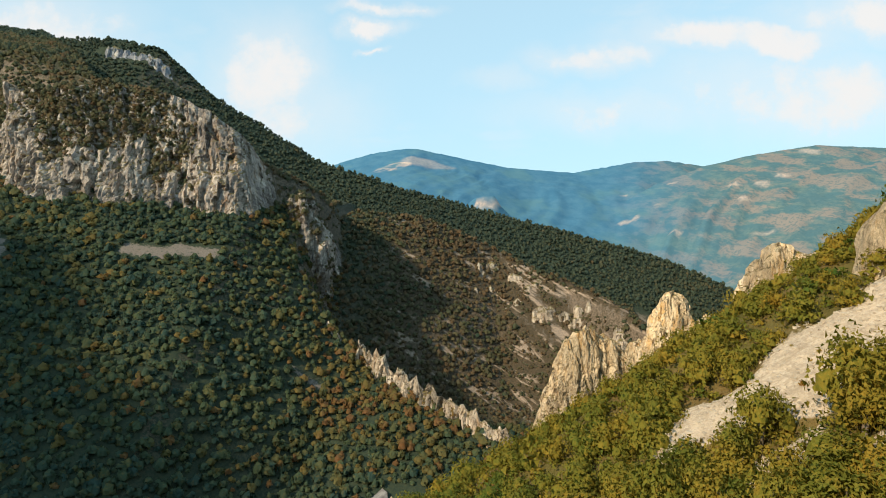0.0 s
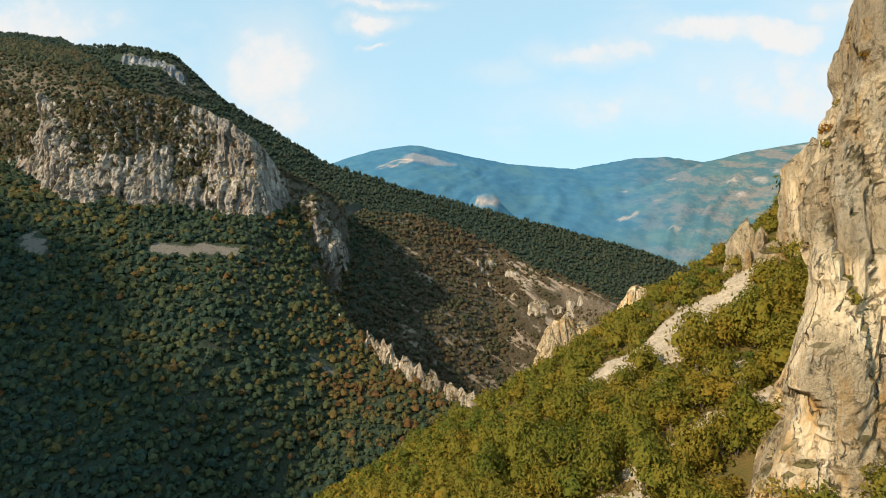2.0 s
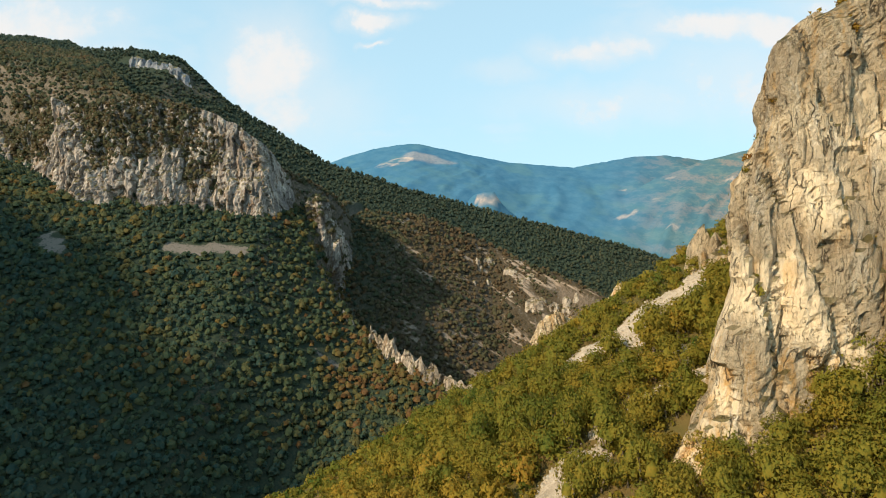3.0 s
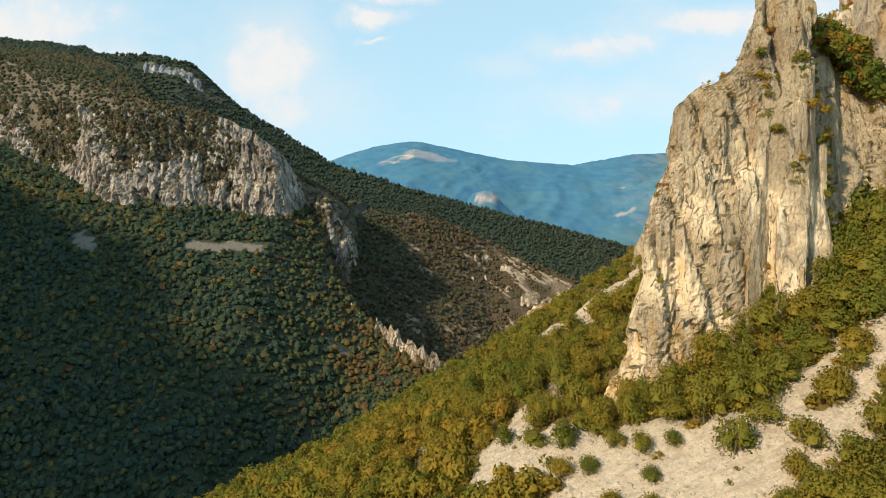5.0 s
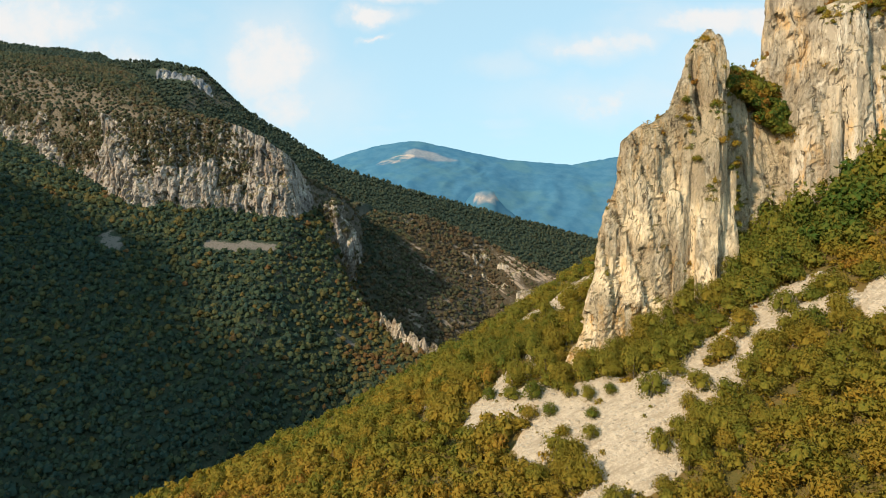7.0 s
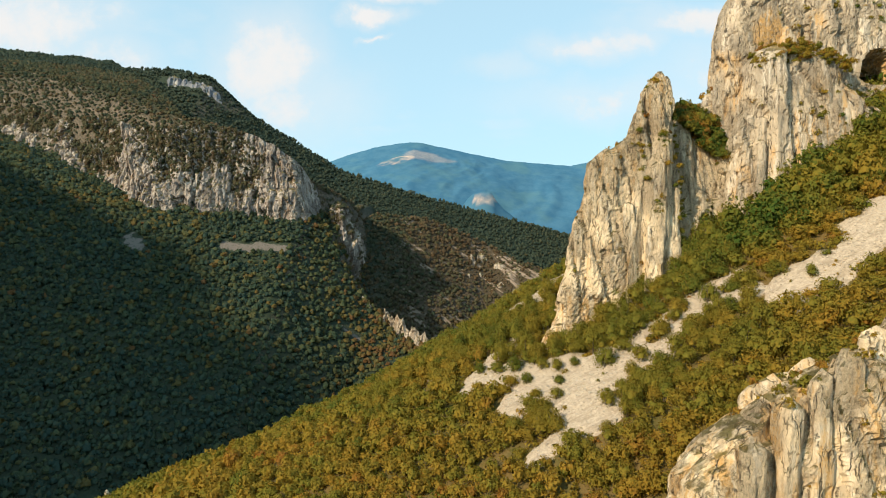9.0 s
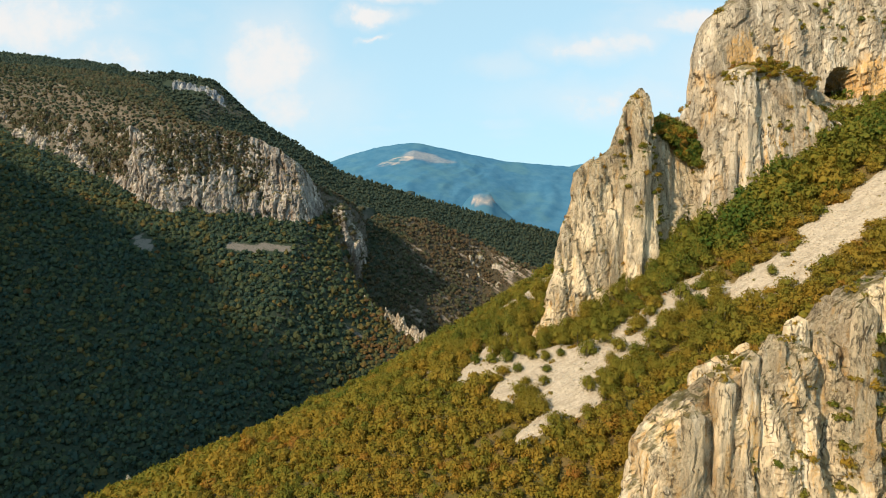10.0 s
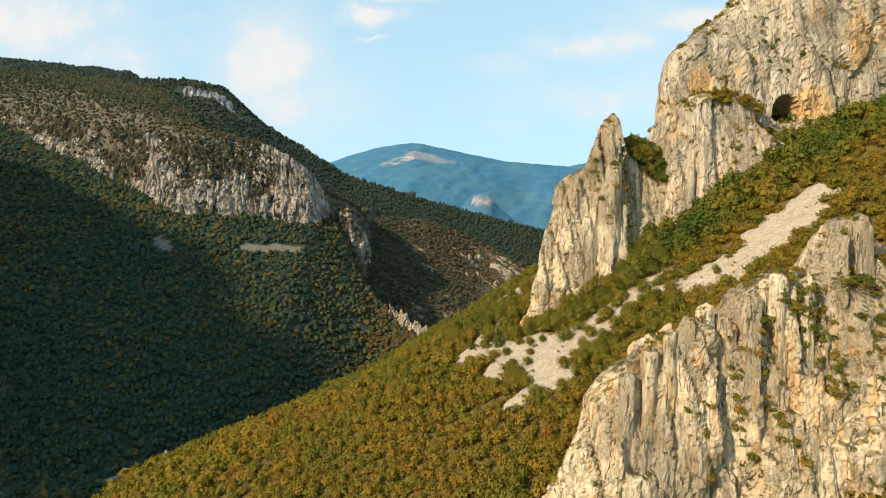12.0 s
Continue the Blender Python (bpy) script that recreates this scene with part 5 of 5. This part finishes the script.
for k, (px, py, r, kind) in enumerate(LONE + LOW):
    shrub(px, py, float(land(px, py)) - 0.1, r if k < 24 else r * 1.3, kind, k * 1.7, 1.1 + 0.25 * math.sin(k * 2.3))
near = scrub[close]
near = near[np.argsort(np.hypot(near[:, 0] - 30, near[:, 1] - 12))]
for k, (px, py, pz, r, t) in enumerate(near[:280]):
    shrub(px, py, pz + 0.2, r * 1.05, int(np.clip((t - 0.15) * 6.6, 0, 5)), k * 2.4, 1.1 + 0.25 * math.sin(k * 1.9))
tagged(new("scrub_patch", scattered("scrub_patch", near[280:], [crown(640, 95 + k, 13, 0.078, 1.05, core=5) for k in range(4)], BUSH_LEAF, 71)), "low olive scrub between the larger shrubs", "shrubs", kind="stuff")


# ---- plants on the ledges ----
def on_ledges(rock, count, flat, seed, low=0.0, high=1.0, keep=0.45):
    """Places on the upward-facing ledges of a rock, between two shares of its height."""
    spots = []
    for ob in rock.children_recursive:
        me = ob.data
        nrm, cen = np.empty(len(me.polygons) * 3, np.float32), np.empty(len(me.polygons) * 3, np.float32)
        me.polygons.foreach_get("normal", nrm)
        me.polygons.foreach_get("center", cen)
        nrm, cen = nrm.reshape(-1, 3), cen.reshape(-1, 3)
        share = (cen[:, 2] - cen[:, 2].min()) / np.ptp(cen[:, 2])
        spots.append(cen[(np.abs(nrm[:, 2]) > flat) & (share > low) & (share < high) & (nrm[:, 1] < 0.5)] + np.array(rock.location))
    spots = np.concatenate(spots)
    rng = np.random.default_rng(seed)
    patch = fbm(spots[:, 0] / 6, spots[:, 1] / 6, spots[:, 2] / 9, 2, seed)
    spots = spots[patch > np.quantile(patch, 1 - keep)]
    return spots[rng.permutation(len(spots))[:count]], rng


LEDGE = [crown(60, 130 + k, 6, 0.22, 0.9, core=1) for k in range(4)]
for rock, count, flat, r, warm, low, high in ((rock_tower, 130, 0.40, 0.6, 0.45, 0.2, 0.97), (rock_wall, 420, 0.40, 1.2, 0.55, 0.2, 0.95), (rock_outcrop, 170, 0.40, 0.65, 0.5, 0.2, 0.98)):
    p, rng = on_ledges(rock, count, flat, int(r * 100) + count, low, high)
    rows = np.stack([p[:, 0], p[:, 1], p[:, 2] - 0.25, r * rng.uniform(0.5, 1.4, len(p)), np.clip(warm + 0.2 * rng.normal(size=len(p)), 0.1, 1)], -1)
    tagged(new("ledge_shrubs", scattered("ledge_shrubs", rows, LEDGE, BUSH_LEAF, 140 + count)), "small green and rust shrubs in the cracks of the rock", "shrubs", kind="stuff")
for rock, count, seed, words in ((rock_outcrop, 760, 221, "dry grass and bushes on the top of the outcrop"), (rock_tower, 130, 222, "tufts of brown grass on the crest of the tower")):
    p, rng = on_ledges(rock, count, 0.62, seed, 0.3, 1.0, 0.8)
    rows = np.stack([p[:, 0], p[:, 1], p[:, 2] - 0.3, 0.3 + 0.9 * rng.random(len(p)) ** 2, np.clip(0.6 + 0.2 * rng.normal(size=len(p)), 0.1, 1)], -1)
    tagged(new("crest_scrub", scattered("crest_scrub", rows, LEDGE, BUSH_LEAF, seed)), words, "shrubs", kind="stuff")


def on_front(rock, x, z):
    """The foremost y of a rock at places x, z of its face."""
    v = []
    for ob in rock.children:
        co = np.empty(len(ob.data.vertices) * 3, np.float32)
        ob.data.vertices.foreach_get("co", co)
        v.append(co.reshape(-1, 3) + np.array(rock.location))
    v = np.concatenate(v)
    y = np.array([v[(np.abs(v[:, 0] - a) < 0.7) & (np.abs(v[:, 2] - c) < 0.7), 1].min(initial=999.0) for a, c in zip(x, z)])
    return np.where(y > 900, np.median(y), y)


# bushes in the clefts: two ends in x and z, half width, number
rng = np.random.default_rng(230)
for rock, clefts, words in ((rock_outcrop, ((61.5, 146, 66, 131, 1.8, 46), (53, 144, 55.5, 122, 1.1, 34), (48.3, 140, 48.8, 120, 0.6, 16), (57, 149.5, 62, 143, 1.8, 40), (70, 146, 73, 137, 1.6, 28), (40, 130, 44, 118, 0.9, 10), (66, 150, 75, 148, 1.2, 26)), "green and rust bushes in the clefts of the outcrop"),
                            (rock_tower, ((54.5, 184, 55.5, 150, 0.9, 44), (45.5, 178, 46.5, 168, 0.5, 10), (48, 164, 50, 160, 0.8, 10), (51, 180, 52, 170, 0.6, 14)), "dark green bushes in the clefts of the tower"),
                            (rock_wall, ((98, 226, 106, 205, 1.4, 36), (84, 186, 92, 183, 1.5, 14), (112, 214, 126, 208, 1.2, 24), (100, 190, 112, 188, 1.8, 34)), "brown bushes in the clefts of the cliff")):
    x = np.concatenate([np.linspace(a, c, k) + rng.normal(0, w, k) for a, b, c, d, w, k in clefts])
    z = np.concatenate([np.linspace(b, d, k) + rng.normal(0, 0.7, k) for a, b, c, d, w, k in clefts])
    rows = np.stack([x, on_front(rock, x, z) + 0.3, z - 0.4, 0.45 + 0.95 * rng.random(len(x)) ** 1.5, np.clip(0.42 + 0.24 * rng.normal(size=len(x)), 0.05, 1)], -1)
    tagged(new("cleft_bushes", scattered("cleft_bushes", rows, SCRUB, BUSH_LEAF, 231)), words, "shrubs", kind="stuff")

rng = np.random.default_rng(150)
p = cliff_spots[rng.permutation(len(cliff_spots))[:5600]]
p = np.concatenate([p, on_ledges(rock_shoulder, 620, 0.06, 152, 0.15, 1.0, 0.7)[0]])
rows = np.stack([p[:, 0], p[:, 1], p[:, 2] - 0.5, 0.8 + 1.5 * rng.random(len(p)) ** 2, np.clip(0.62 + 0.2 * rng.normal(size=len(p)), 0.1, 1)], -1)
tagged(new("cliff_shrubs", scattered("cliff_shrubs", rows, FAR_TREE, HEATH_LEAF, 151)), "brown and green shrubs clinging to the grey cliff", "shrubs", kind="stuff")

rng = np.random.default_rng(171)
u, w = rng.random(300), rng.random(300)
rows = np.stack([73.5 + 23 * u, 22.8 + 5.2 * w, 195.0 + 3.4 * np.sin(np.pi * np.clip(u * 1.05, 0, 1)) + 4.0 * w + rng.normal(0, 0.8, 300) - 1.0, 0.4 + 1.0 * rng.random(300) ** 2, np.clip(rng.normal(0.62, 0.2, 300), 0.1, 1)], -1)
tagged(new("ledge_thicket", scattered("ledge_thicket", rows, SCRUB, BUSH_LEAF, 172)), "yellow-brown grass and bushes on the broad ledge of the cliff", "shrubs", kind="stuff")

# the bushy gully between tower and cliff
rng = np.random.default_rng(160)
q, up = rng.random(260), rng.random(260)
gx_, low_, high_ = 57.5 + 20 * q ** 1.2, np.interp(q ** 1.2, [0, 0.3, 1.0], [183, 176, 169]), np.interp(q ** 1.2, [0, 0.4, 1.0], [188, 187, 174.5])
rows = np.stack([gx_, 25.6 + 6.0 * up + 1.5 * q, low_ + (high_ - low_) * up - 0.6, rng.uniform(0.9, 2.2, 260), np.clip(np.where(rng.random(260) < 0.3, rng.normal(0.85, 0.08, 260), rng.normal(0.15, 0.15, 260)), 0.0, 1)], -1)
tagged(new("gully_shrubs", scattered("gully_shrubs", rows, SCRUB, BUSH_LEAF, 161)), "dense rust and dark green bushes filling the gully between the rocks", "shrubs", kind="stuff")


# ---- loose stones on the scree ----
def stones(count, seed):
    rng = np.random.default_rng(seed)
    unit = np.array([(a, b, c) for a in (-1, 1) for b in (-1, 1) for c in (-1, 1)], float)
    faces = np.array([(0, 1, 3, 2), (4, 6, 7, 5), (0, 4, 5, 1), (2, 3, 7, 6), (0, 2, 6, 4), (1, 5, 7, 3)])
    x, y = rng.uniform(3, 100, count * 14), rng.uniform(-16, 52, count * 14)
    keep = bareness(x, y) * (0.6 + 0.8 * fbm(x / 5, y / 5, 0.3, 2, 24)) > rng.random(len(x))
    x, y = x[keep][:count], y[keep][:count]
    r = 0.06 + 0.20 * rng.random(len(x)) ** 3 + np.where(rng.random(len(x)) < 0.02, 0.3 * rng.random(len(x)), 0)
    v = unit[None] * rng.uniform(0.55, 1.1, (len(x), 8, 3)) * r[:, None, None]
    a = rng.uniform(0, 6.28, len(x))
    ca, sa = np.cos(a)[:, None], np.sin(a)[:, None]
    v = np.stack([v[..., 0] * ca - v[..., 1] * sa, v[..., 0] * sa + v[..., 1] * ca, v[..., 2] * 0.7], -1)
    v = v + np.stack([x, y, land(x, y) - 0.3 * r], -1)[:, None]
    q = faces[None] + 8 * np.arange(len(x))[:, None, None]
    return v.reshape(-1, 3), q.reshape(-1, 4)


tagged(new("scree_stones", mesh_from("scree_stones", *stones(8000, 81), RUBBLE, False)), "loose pale limestone rubble on the scree", "stones", kind="stuff")

# dry tufts on the scree
x, y, rng = jittered(3, 100, -16, 52, 1.3, 83)
ok = (bareness(x, y) > 0.5) & (rng.random(len(x)) < 0.35 * step(fbm(x / 6, y / 6, 0.6, 3, 84), -0.1, 0.4))
x, y = x[ok], y[ok]
tufts = np.stack([x, y, land(x, y) - 0.12, 0.2 + 0.5 * rng.random(len(x)) ** 2, np.clip(0.6 + 0.2 * rng.normal(size=len(x)), 0, 1)], -1)
tagged(new("scree_tufts", scattered("scree_tufts", tufts, LEDGE, BUSH_LEAF, 85)), "small dry tufts growing through the pale scree", "shrubs", kind="stuff")
